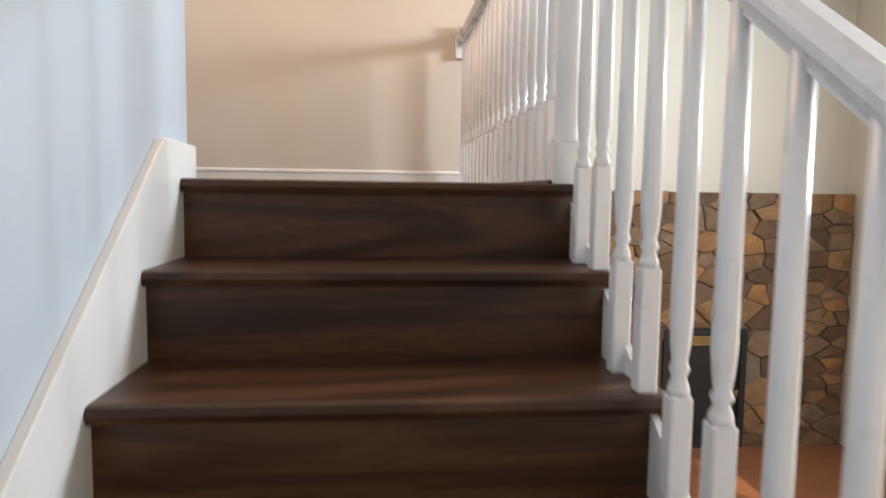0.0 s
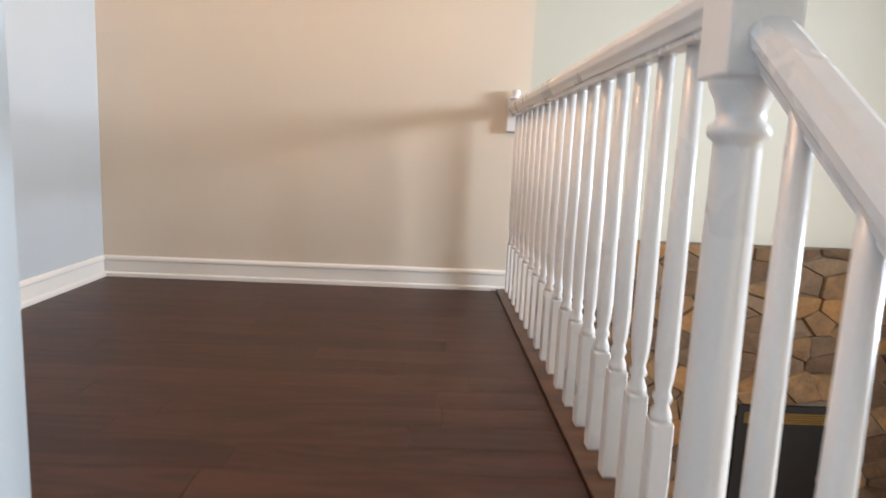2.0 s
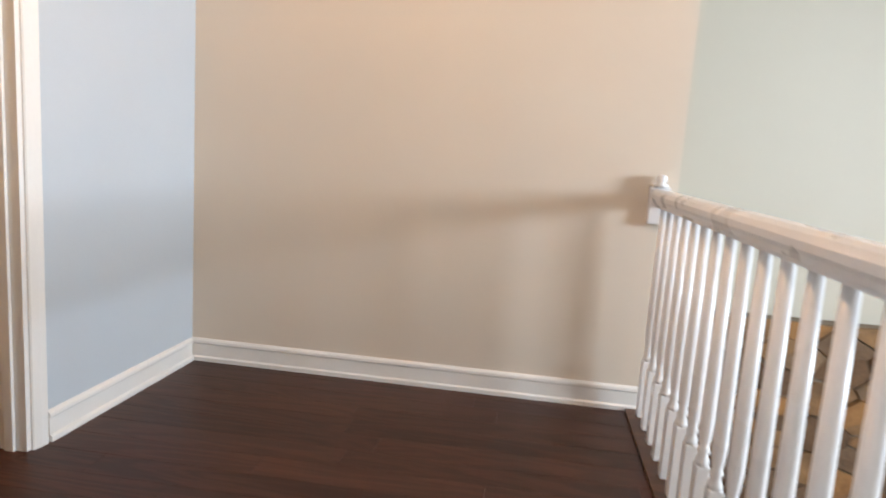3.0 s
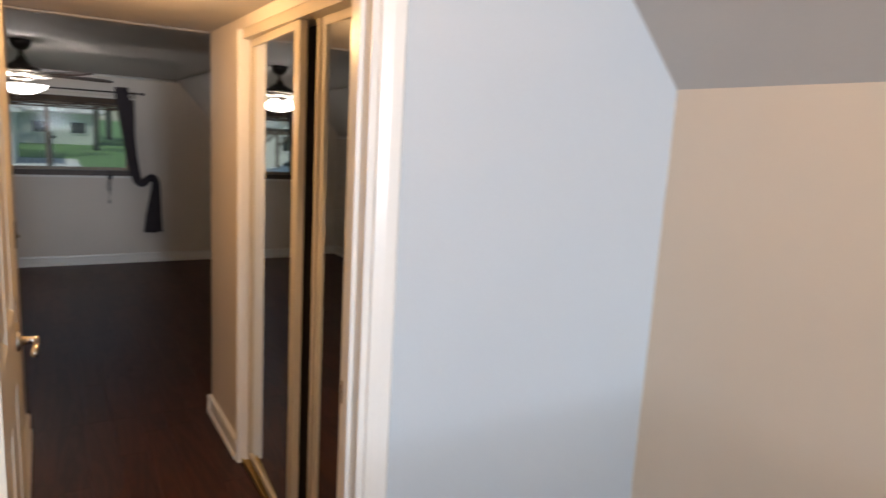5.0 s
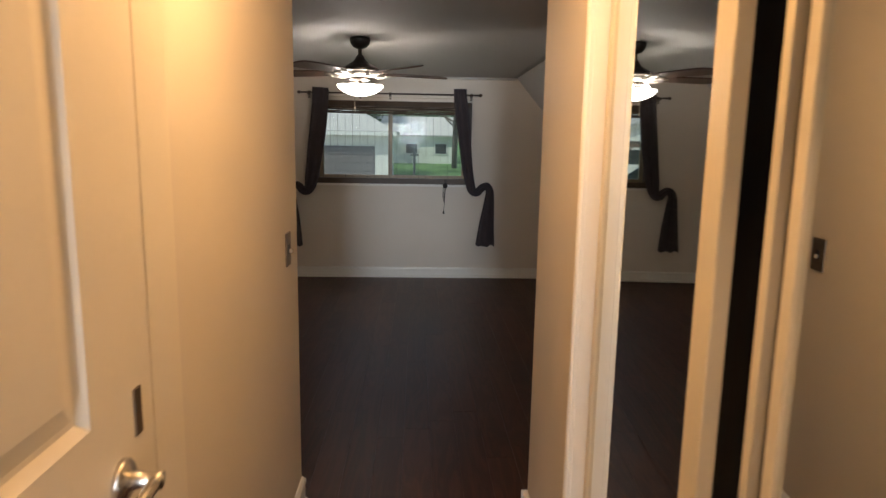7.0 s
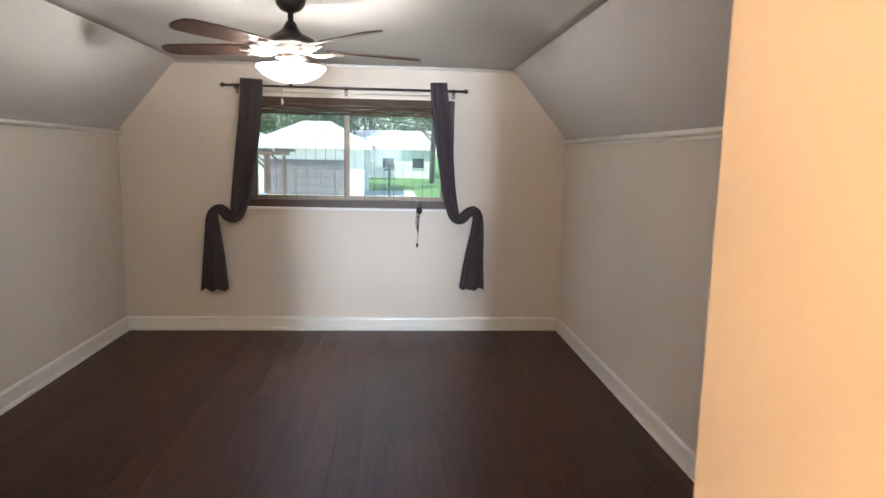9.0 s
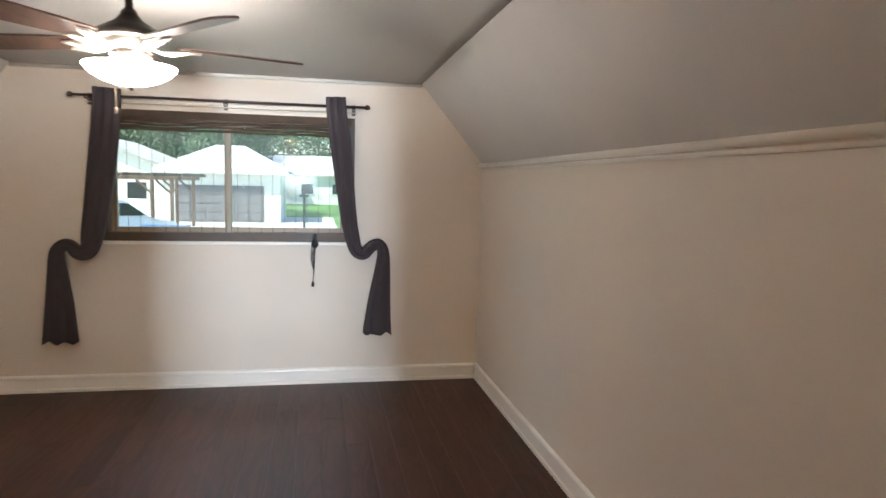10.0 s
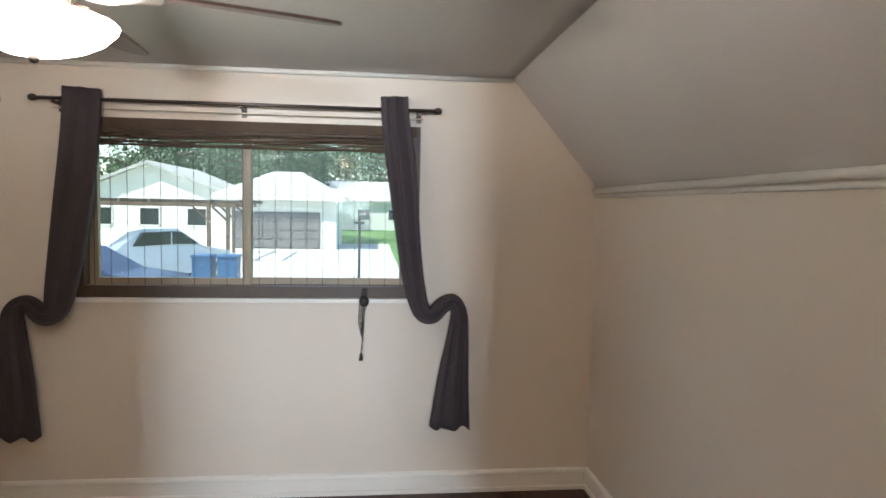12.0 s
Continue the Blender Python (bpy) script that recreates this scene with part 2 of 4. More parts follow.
def lathe(profile, steps=20, axis=2, at=(0, 0, 0)):
    """A turned shape from rows of (radius, height)."""
    bm = bmesh.new()
    rings = []
    for r, h in profile:
        ring = []
        for k in range(steps):
            a = 2 * math.pi * k / steps
            p = [r * math.cos(a), r * math.sin(a)]
            p.insert(axis, h)
            ring.append(bm.verts.new([p[i] + at[i] for i in range(3)]))
        rings.append(ring)
    for lo, hi in zip(rings, rings[1:]):
        for k in range(steps):
            j = (k + 1) % steps
            bm.faces.new((lo[k], lo[j], hi[j], hi[k]))
    bm.faces.new(rings[0][::-1])
    bm.faces.new(rings[-1])
    bmesh.ops.recalc_face_normals(bm, faces=bm.faces[:])
    return bm


def tube(points, radius, steps=8):
    """A round cord or bar through points."""
    bm = bmesh.new()
    pts = [Vector(p) for p in points]
    rings = []
    for i, p in enumerate(pts):
        d = (pts[min(i + 1, len(pts) - 1)] - pts[max(i - 1, 0)]).normalized()
        side = d.orthogonal() if rings == [] else (last - d * last.dot(d))
        side.normalize()
        last = side
        up = d.cross(side)
        rings.append([bm.verts.new(p + radius * (math.cos(a) * side + math.sin(a) * up)) for a in [2 * math.pi * k / steps for k in range(steps)]])
    for lo, hi in zip(rings, rings[1:]):
        for k in range(steps):
            j = (k + 1) % steps
            bm.faces.new((lo[k], lo[j], hi[j], hi[k]))
    bm.faces.new(rings[0][::-1])
    bm.faces.new(rings[-1])
    bmesh.ops.recalc_face_normals(bm, faces=bm.faces[:])
    return bm


def shift(bm, m):
    bm.transform(m)
    return bm


def smooth(bm, on=True):
    for f in bm.faces:
        f.smooth = on
    return bm


def solid(name, bm, material):
    me = bpy.data.meshes.new(name)
    bm.to_mesh(me)
    bm.free()
    me.materials.append(material)
    return new(name, me)


def part(name, bm, material, parent, label=""):
    ob = solid(name, bm, material)
    ob.parent = parent
    return tagged(ob, label)


def thing(name, m, label, category, group=""):
    ob = new(name)
    ob.matrix_basis = m
    ob.empty_display_size = 0.1
    return tagged(ob, label, category, group)


def setting(name, bm, material, label, category=""):
    return tagged(solid(name, bm, material), label, category or name.split("_")[0], kind="structure")


# ---- structure: upper floor ----
setting("floor_upper", boxes((XL - 0.12, 0.05, 0.03, YK, -0.25, -0.014), (XL, XS - 0.12, -0.9, 0.0, -0.25, -0.014),
                             (XP, XL - 0.12, YH0 - 0.1, YH1 + 0.6, -0.25, -0.014), (XW, XP, YB, YR, -0.25, -0.014)), M_SUB_AND_SHADE, "dark underfloor below the brown planks", "floor")
setting("wall_stair", prism([(-4.5, LOW), (0.125, LOW), (0.125, TOP), (-4.5, TOP)], 0, XS - 0.12, XS, 0.004), M_BLUE, "pale blue-grey painted wall beside the stairs", "wall")
DOOR0, DOOR1, DOORH = 0.64, 1.44, 2.0
slope_at = YK - (TOP - 1.775)
setting("wall_landing", prism([(-0.9, 0), (DOOR0, 0), (DOOR0, DOORH), (DOOR1, DOORH), (DOOR1, 0), (YK, 0), (YK, 1.775), (slope_at, TOP), (-0.9, TOP)], 0, XL - 0.12, XL), M_BLUE, "pale blue-grey wall with the bedroom doorway", "wall")
setting("wall_passage_end", box(XL - 0.12, XS - 0.12, -1.0, -0.9, 0, TOP), M_BLUE, "blue-grey wall closing the landing", "wall")
setting("wall_knee_landing", box(XL - 0.12, 0.075, YK, YK + 0.12, -0.25, 1.80), M_BEIGE, "beige painted knee wall of the landing", "wall")
setting("ceiling_slope_landing", prism([(YK + 0.1, 1.675), (YK + 0.1, 1.775), (slope_at - 0.05, TOP + 0.05 + 0.1), (slope_at - 0.05, TOP + 0.05)], 0, XL - 0.12, 0.075), M_CEIL, "sloped grey-white ceiling above the knee wall", "ceiling")
# ---- structure: living room below ----
setting("wall_living_return", prism([(YK + 0.12, LOW), (YF, LOW), (YF, TOP), (slope_at, TOP), (YK + 0.12, 1.66)], 0, -0.05, 0.075), M_WHITE_WALL, "off-white wall beside the fireplace", "wall")
setting("wall_under_landing", box(-0.05, 0.05, 0.02, YK, LOW, -0.25), M_WHITE_WALL, "off-white wall below the landing", "wall")
setting("wall_living_far", box(-0.05, XR + 0.12, YF, YF + 0.12, LOW, TOP), M_WHITE_WALL, "off-white wall above the stone fireplace", "wall")
setting("wall_living_window", boxes((XR, XR + 0.12, -4.5, YF, LOW, -2.25), (XR, XR + 0.12, -4.5, -2.3, -2.25, -0.65), (XR, XR + 0.12, 1.9, YF, -2.25, -0.65), (XR, XR + 0.12, -4.5, YF, -0.65, 1.15),
                                    (XR, XR + 0.12, -4.5, 0.5, 1.15, 2.05), (XR, XR + 0.12, 1.4, YF, 1.15, 2.05), (XR, XR + 0.12, -4.5, YF, 2.05, TOP)), M_WHITE_WALL, "off-white wall with a picture window and a high window", "wall")
setting("wall_back", boxes((XS - 0.12, 1.0, -4.62, -4.5, LOW, TOP), (3.4, XR + 0.12, -4.62, -4.5, LOW, TOP), (1.0, 3.4, -4.62, -4.5, LOW, -0.7), (1.0, 3.4, -4.62, -4.5, 1.1, TOP)), M_WHITE_WALL, "off-white wall with a tall window", "wall")
setting("floor_living", box(XS - 0.12, XR + 0.12, -4.6, YF + 0.1, LOW - 0.1, LOW), M_LOWFLOOR, "red-brown wooden floor of the room below", "floor")
setting("ceiling_main", box(XL - 0.12, XR + 0.12, -4.62, YF + 0.12, TOP, TOP + 0.1), M_CEIL, "pale ceiling over stairs and landing", "ceiling")
# ---- structure: hall and bedroom ----
setting("wall_hall_left", box(XP, XL - 0.12, YH0 - 0.12, YH0, 0, CEIL), M_CREAM, "cream wall of the short hall", "wall")
setting("wall_hall_right", box(XP + 0.11, CX0 - 0.036, YH1, YH1 + 0.12, 0, CEIL), M_CREAM, "cream wall stub beside the closet", "wall")
setting("wall_closet_head", box(CX0 - 0.036, XL - 0.12, YH1, YH1 + 0.12, 2.0, CEIL), M_CREAM, "cream wall strip above the closet doors", "wall")
setting("wall_closet_back", boxes((XP + 0.25, XL - 0.12, YH1 + 0.7, YH1 + 0.76, 0, CEIL),), M_CREAM, "cream back wall of the closet", "wall")
slope_y = 0.437
setting("wall_partition", prism([(YH1 + 0.12, 0), (YR, 0), (YR, KNEE), (YR - slope_y, CEIL), (YH1 + 0.12, CEIL)], 0, XP + 0.11, XP + 0.23), M_CREAM, "cream wall at the bedroom's entrance", "wall")
setting("wall_partition_near", prism([(YH0 - 0.12, 0), (YB, 0), (YB, KNEE), (YB + slope_y, CEIL), (YH0 - 0.12, CEIL)], 0, XP, XP + 0.12), M_CREAM, "cream wall beside the hall opening", "wall")
setting("wall_knee_bedroom", box(XW - 0.15, XP + 0.12, YR, YR + 0.12, -0.25, KNEE), M_CREAM, "off-white knee wall below the sloped ceiling", "wall")
setting("wall_knee_bedroom_near", box(XW - 0.15, XP + 0.12, YB - 0.12, YB, -0.25, KNEE), M_CREAM, "off-white knee wall below the sloped ceiling", "wall")
WY0, WY1, WZ0, WZ1 = 0.06, 1.65, 0.975, 1.80
ww = prism([(YB, -0.25), (WY0, -0.25), (WY0, CEIL), (YB + slope_y, CEIL), (YB, KNEE)], 0, XW - 0.15, XW)
for other in (prism([(WY1, -0.25), (YR, -0.25), (YR, KNEE), (YR - slope_y, CEIL), (WY1, CEIL)], 0, XW - 0.15, XW),
              box(XW - 0.15, XW, WY0, WY1, -0.25, WZ0), box(XW - 0.15, XW, WY0, WY1, WZ1, CEIL)):
    tmp = bpy.data.meshes.new("tmp")
    other.to_mesh(tmp)
    ww.from_mesh(tmp)
    bpy.data.meshes.remove(tmp)
bmesh.ops.remove_doubles(ww, verts=ww.verts[:], dist=0.0005)
setting("wall_window", ww, M_CREAM, "off-white gable wall with the bedroom window", "wall")
setting("ceiling_hall", box(XP + 0.12, XL - 0.12, YB + slope_y - 0.02, YR - slope_y + 0.02, CEIL, CEIL + 0.1), M_CEIL, "flat grey-white hall ceiling", "ceiling")


def crowned_ceiling(x0, x1, y0, y1, nx=44, ny=32):
    """A plaster ceiling that rises gently to its middle; its edges lie level."""
    bm = bmesh.new()

    def ease(v):
        v = min(max(v, 0.0), 1.0)
        return v * v * (3 - 2 * v)
    grid = []
    for i in range(nx + 1):
        x = x0 + (x1 - x0) * i / nx
        row = []
        for k in range(ny + 1):
            y = y0 + (y1 - y0) * k / ny
            u = 2 * k / ny - 1
            row.append(bm.verts.new((x, y, CEIL + CROWN * ease((x - XW - 0.02) / 1.25) * ease((x1 - x) / 1.2) * (1 - u * u) ** 0.8)))
        grid.append(row)
    for i in range(nx):
        for k in range(ny):
            bm.faces.new((grid[i][k], grid[i][k + 1], grid[i + 1][k + 1], grid[i + 1][k]))
    top = [bm.verts.new((x, y, CEIL + 0.30)) for x, y in ((x0, y0), (x1, y0), (x1, y1), (x0, y1))]
    bm.faces.new(top)
    rim = [grid[i][0] for i in range(nx + 1)], [grid[nx][k] for k in range(ny + 1)], [grid[i][ny] for i in range(nx, -1, -1)], [grid[0][k] for k in range(ny, -1, -1)]
    for k, edge in enumerate(rim):
        bm.faces.new(edge + [top[(k + 1) % 4], top[k]])
    bmesh.ops.recalc_face_normals(bm, faces=bm.faces[:])
    return smooth(bm, False)


ceiling_ob = setting("ceiling_bedroom", crowned_ceiling(XW - 0.15, XP + 0.12, YB + slope_y - 0.02, YR - slope_y + 0.02), M_CEIL, "grey-white bedroom ceiling that rises gently to its middle", "ceiling")
for poly in ceiling_ob.data.polygons:
    poly.use_smooth = len(poly.vertices) == 4 and abs(poly.normal.z) > 0.5
for nm, y, s in (("ceiling_slope", YR, -1), ("ceiling_slope_near", YB, 1)):
    setting(nm, prism([(y, KNEE), (y + s * slope_y, CEIL), (y + s * slope_y, CEIL + 0.1), (y - s * 0.1, KNEE + 0.0)], 0, XW - 0.15, XP + 0.12), M_CEIL, "sloped grey-white bedroom ceiling", "ceiling")

# ---- trim ----
BASE_PROFILE = [(0, 0), (0.022, 0), (0.022, 0.018), (0.013, 0.024), (0.013, 0.082), (0.018, 0.088), (0.016, 0.100), (0.006, 0.108), (0, 0.108)]


def baseboard(x0, y0, x1, y1, label="white baseboard with a moulded top edge"):
    """A moulded board along the line, standing out to the left of its direction."""
    d = Vector((x1 - x0, y1 - y0, 0))
    n = Vector((-d.y, d.x, 0)).normalized()
    bm = prism(BASE_PROFILE, 0, 0, d.length)
    m = Matrix(((d.x / d.length, n.x, 0, x0), (d.y / d.length, n.y, 0, y0), (0, 0, 1, 0), (0, 0, 0, 1)))
    setting("baseboard", shift(bm, m), M_TRIM, label, "baseboard")


baseboard(0.03, YK, XL, YK)
baseboard(XL, YK - 0.023, XL, DOOR1 + 0.067)
baseboard(XL, DOOR0 - 0.067, XL, -0.9)
baseboard(CX0 - 0.038, YH1, XP + 0.11, YH1)
baseboard(XP + 0.11, YH1 - 0.022, XP + 0.11, YR)
baseboard(XP + 0.086, YR, XW, YR)
baseboard(XW, YR - 0.023, XW, YB)
baseboard(XW + 0.023, YB, XP, YB)
baseboard(XP, YB + 0.023, XP, YH0)
baseboard(XP, YH0, -3.08, YH0)


def moulding(name, pts, r, label):
    setting(name, smooth(tube(pts, r, 8)), M_TRIM, label, "trim")


moulding("trim_knee", [(XP, YR - 0.012, KNEE - 0.014), (XW, YR - 0.012, KNEE - 0.014)], 0.014, "thin white moulding along the top of the knee wall")
moulding("trim_knee_low", [(XP, YR - 0.007, KNEE - 0.042), (XW, YR - 0.007, KNEE - 0.042)], 0.008, "thin white bead under the knee wall moulding")
moulding("trim_knee_near", [(XP, YB + 0.012, KNEE - 0.014), (XW, YB + 0.012, KNEE - 0.014)], 0.014, "thin white moulding along the top of the knee wall")
moulding("trim_ceiling", [(XW + 0.008, YB + slope_y, CEIL - 0.012), (XW + 0.008, YR - slope_y, CEIL - 0.012)], 0.012, "thin white moulding where wall meets ceiling")

NARROW = [(0, 0), (0.036, 0), (0.036, 0.010), (0.030, 0.016), (0.022, 0.016), (0.019, 0.011), (0.015, 0.011), (0.012, 0.015), (0.004, 0.014), (0, 0.010)]
CASE = [(0, 0), (0.065, 0), (0.065, 0.010), (0.055, 0.018), (0.030, 0.016), (0.012, 0.012), (0.004, 0.010), (0, 0.006)]


def casing(x, y0, y1, h, face):
    """Moulded casing round an opening in a wall across x; face is +1 or -1."""
    bm = bmesh.new()
    for y, s in ((y0, -1), (y1, 1)):
        leg = prism([(y + s * a, x + face * b) for a, b in CASE], 2, 0, h + 0.065)
        leg.transform(Matrix(((0, 1, 0, 0), (1, 0, 0, 0), (0, 0, 1, 0), (0, 0, 0, 1))))
        tmp = bpy.data.meshes.new("tmp")
        leg.to_mesh(tmp)
        bm.from_mesh(tmp)
        bpy.data.meshes.remove(tmp)
    add_box(bm, min(x, x + face * 0.016), max(x, x + face * 0.016), y0, y1, h, h + 0.065)
    bmesh.ops.recalc_face_normals(bm, faces=bm.faces[:])
    return bm


frame_ob = thing("door_frame", pose(0, 0, 0), "white moulded door casing in the blue-grey wall", "door frame")
tagged(frame_ob, kind="structure")
part("casing", casing(XL, DOOR0, DOOR1, DOORH, 1), M_TRIM, frame_ob)
part("jamb", box(XL - 0.12, XL, DOOR1 - 0.018, DOOR1 + 0.001, 0, DOORH, 0.002), M_TRIM, frame_ob)
part("jamb", box(XL - 0.12, XL, DOOR0 - 0.001, DOOR0 + 0.018, 0, DOORH, 0.002), M_TRIM, frame_ob)
part("head_jamb", box(XL - 0.12, XL, DOOR0 + 0.018, DOOR1 - 0.018, DOORH - 0.018, DOORH), M_TRIM, frame_ob)
part("door_stop", box(XL - 0.075, XL - 0.04, DOOR1 - 0.030, DOOR1 - 0.018, 0, DOORH - 0.018, 0.003), M_TRIM, frame_ob)
part("strike_plate", box(XL - 0.105, XL - 0.082, DOOR1 - 0.0215, DOOR1 - 0.0175, 0.90, 0.96, 0.001), M_PLATE, frame_ob, "brown metal strike plate")
for z in (0.22, 1.02, 1.78):
    part("hinge_leaf", box(XL - 0.114, XL - 0.085, DOOR0 + 0.0175, DOOR0 + 0.0215, z - 0.045, z + 0.045, 0.001), M_PLATE, frame_ob, "dull bronze hinge leaf")

# ---- open bedroom door, folded back along the hall wall ----
DW, DT = 0.80, 0.035


def panel_door():
    door = thing("door_1", pose(XL - 0.07, 0.70, 0.008, 0, 0, 180), "cream painted six-panel door standing open against the hall wall", "door")
    tagged(door, kind="structure")
    # outline of stiles and rails; local x runs from hinge to free edge, the seen face is at y = 0
    h = 1.975
    zs = [(0.22, 0.85), (1.05, 1.60), (1.69, 1.88)]
    xs = [(0.115, 0.305), (0.385, 0.615)]
    rows = []
    rows += [(0, xs[0][0], 0, DT, 0, h), (xs[0][1], xs[1][0], 0, DT, 0, h), (xs[1][1], DW, 0, DT, 0, h)]
    edges = [0, zs[0][0], zs[0][1], zs[1][0], zs[1][1], zs[2][0], zs[2][1], h]
    for a, b in xs:
        for k in range(0, 8, 2):
            rows.append((a, b, 0, DT, edges[k], edges[k + 1]))
    part("stile_and_rail_frame", boxes(*rows), M_DOOR, door)
    for a, b in xs:
        for c, d in zs:
            bm = bmesh.new()
            for side, s in ((0.0, 1), (DT, -1)):
                loops = []
                for inset, depth in ((0, 0.0), (0.014, 0.011), (0.022, 0.011), (0.05, 0.003)):
                    y = side + s * depth
                    loops.append([bm.verts.new(p) for p in ((a + inset, y, c + inset), (b - inset, y, c + inset), (b - inset, y, d - inset), (a + inset, y, d - inset))])
                for lo, hi in zip(loops, loops[1:]):
                    for k in range(4):
                        bm.faces.new((lo[k], lo[(k + 1) % 4], hi[(k + 1) % 4], hi[k]))
                bm.faces.new(loops[-1])
            bmesh.ops.recalc_face_normals(bm, faces=bm.faces[:])
            part("panel", bm, M_DOOR, door)
    hx, hz = 0.685, 0.945
    knob = part("door_handle", smooth(lathe([(0.030, 0.0), (0.030, -0.006), (0.026, -0.010), (0.013, -0.014), (0.010, -0.045), (0.012, -0.055), (0.0, -0.058)], 20, 1, (hx, 0, hz))), M_NICKEL, door, "satin nickel lever handle")
    part("lever", smooth(tube([(hx, -0.048, hz), (hx - 0.02, -0.050, hz + 0.002), (hx - 0.06, -0.048, hz - 0.002), (hx - 0.105, -0.044, hz - 0.012)], 0.009, 10)), M_NICKEL, knob)
    part("bolt_plate", boxes((0.735, 0.757, -0.0025, 0.002, 0.985, 1.055)), M_PLATE, door, "dark bolt plate let into the door")
    part("latch", boxes((DW - 0.001, DW + 0.002, 0.006, 0.030, 0.90, 0.96)), M_PLATE, door, "dull metal latch plate")
    return door


panel_door()
hall_case = thing("hall_door_casing", pose(0, 0, 0), "cream painted flat casing on the hall wall", "door frame")
tagged(hall_case, kind="structure")
part("casing", box(-3.07, -2.9475, YH0, YH0 + 0.039, 0, CEIL - 0.02, 0.004), M_DOOR, hall_case)


def switch_plate(name, m, label):
    s = thing(name, m, label, "light switch")
    part("cover_plate", box(-0.036, 0.036, 0, 0.006, -0.058, 0.058, 0.003), M_PLATE, s)
    part("toggle_slot", box(-0.008, 0.008, 0.006, 0.008, -0.016, 0.016, 0.0008), M_BLACK, s)
    part("toggle", box(-0.005, 0.005, 0.008, 0.020, -0.013, 0.001, 0.002), M_VINYL, s, "cream toggle")
    return s


switch_plate("light_switch", pose(-4.19, YH0, 1.045), "brown metal switch plate on the cream hall wall")

# ---- mirrored closet ----
closet_frame = thing("closet_frame", pose(0, 0, 0), "cream moulded trim round the mirrored closet", "closet frame")
tagged(closet_frame, kind="structure")
part("side_casing", prism([(CX0 - 0.036 + a, YH1 - b) for a, b in NARROW], 2, 0, 2.0), M_TRIM, closet_frame)
part("side_jamb", box(CX0 - 0.018, CX0, YH1, YH1 + 0.12, 0, 2.0, 0.002), M_TRIM, closet_frame)
part("side_jamb", box(CX1, CX1 + 0.018, YH1, YH1 + 0.12, 0, 2.0, 0.002), M_TRIM, closet_frame)
part("top_track", box(CX0, CX1, YH1 + 0.002, YH1 + 0.10, 1.96, 2.0, 0.003), M_FRAME, closet_frame)
part("bottom_track", boxes((CX0, CX1, YH1 + 0.006, YH1 + 0.10, 0, 0.010), (CX0, CX1, YH1 + 0.006, YH1 + 0.012, 0.010, 0.022), (CX0, CX1, YH1 + 0.050, YH1 + 0.054, 0.010, 0.022)), M_BRASS, closet_frame, "brass floor track")


def mirror_door(x0, x1, y, turn, label, right=0.032):
    d = thing("mirror_door", pose(x0, y, 0.024, 0, 0, turn), label, "closet door", "mirrored closet doors")
    w, h = x1 - x0, 1.935
    part("stile", box(0, 0.028, 0, 0.028, 0, h, 0.004), M_FRAME, d)
    part("stile", box(w - right, w, 0, 0.028, 0, h, 0.004), M_FRAME, d)
    part("rail", box(0.028, w - right, 0, 0.028, 0, 0.03, 0.003), M_FRAME, d)
    part("rail", box(0.028, w - right, 0, 0.028, h - 0.03, h, 0.003), M_FRAME, d)
    part("mirror", box(0.028, w - right, 0.008, 0.014, 0.03, h - 0.03), M_MIRROR, d, "clear mirror glass")
    return d


mirror_door(CX0 + 0.002, -2.915, YH1 + 0.036, -2.1, "sliding mirror door in a cream metal frame", 0.070)
rear = mirror_door(-2.808, CX1 - 0.002, YH1 + 0.050, 0, "sliding mirror door in a cream metal frame, slid behind the other")
part("edge_fin", box(-0.062, -0.040, 0.004, 0.024, 0, 1.935, 0.002), M_FRAME, rear)
# added dark sheet: paints the shade in the gap between the doors
tagged(solid("closet_lining", box(-3.12, -2.60, YH1 + 0.10, YH1 + 0.115, 0, 1.96), M_SUB_AND_SHADE), "dark sheet standing in for the closet's shade between the mirror doors", "wall", kind="structure")

# ---- stairs ----
NST = 14
stairs = thing("staircase", pose(0, 0, 0), "dark stained oak stairs with white painted skirt board", "staircase")
tagged(stairs, kind="structure")
for k in range(NST):
    z, y = -RISE * k, -RUN * k
    if k == 0:
        tread = prism([(-0.022, -0.034), (-0.030, -0.018), (-0.024, -0.003), (-0.012, 0.001), (0.085, 0.001), (0.085, -0.034)], 0, XS + 0.022, 0.055)
    else:
        tread = prism([(y - 0.022, z - 0.034), (y - 0.030, z - 0.018), (y - 0.024, z - 0.003), (y - 0.012, z), (y + RUN, z), (y + RUN, z - 0.034)], 0, XS + 0.022, 0.055)
    part("tread", tread, M_TREAD, stairs)
    part("riser", box(XS + 0.022, 0.035, y, y + 0.018, z - RISE, z - 0.034), M_TREAD, stairs)
low = -RUN * NST
part("skirt_board", prism([(0.128, -0.30), (0.128, 0.092), (-0.10, 0.096), (-0.145, 0.092), (low, 0.092 + (low + 0.145) * 0.765), (low, -RISE * NST - 0.1)], 0, XS, XS + 0.022, 0.003), M_TRIM, stairs, "white painted skirt board")
part("outer_stringer", prism([(0.0, -0.05), (0.0, -0.45), (low, -RISE * NST), (low, -RISE * NST + 0.05)], 0, 0.020, 0.034), M_TRIM, stairs, "white stringer under the balusters")
part("under_panel", prism([(0.0, -0.30), (0.0, LOW), (low, LOW), (low, LOW + 0.01)], 0, -0.02, 0.02), M_WHITE_WALL, stairs)

# ---- railing ----
BAL = [(0.0185, 0.215), (0.0125, 0.235), (0.0180, 0.248), (0.0130, 0.262), (0.0165, 0.285), (0.0195, 0.33), (0.0185, 0.5), (0.0150, 0.9)]


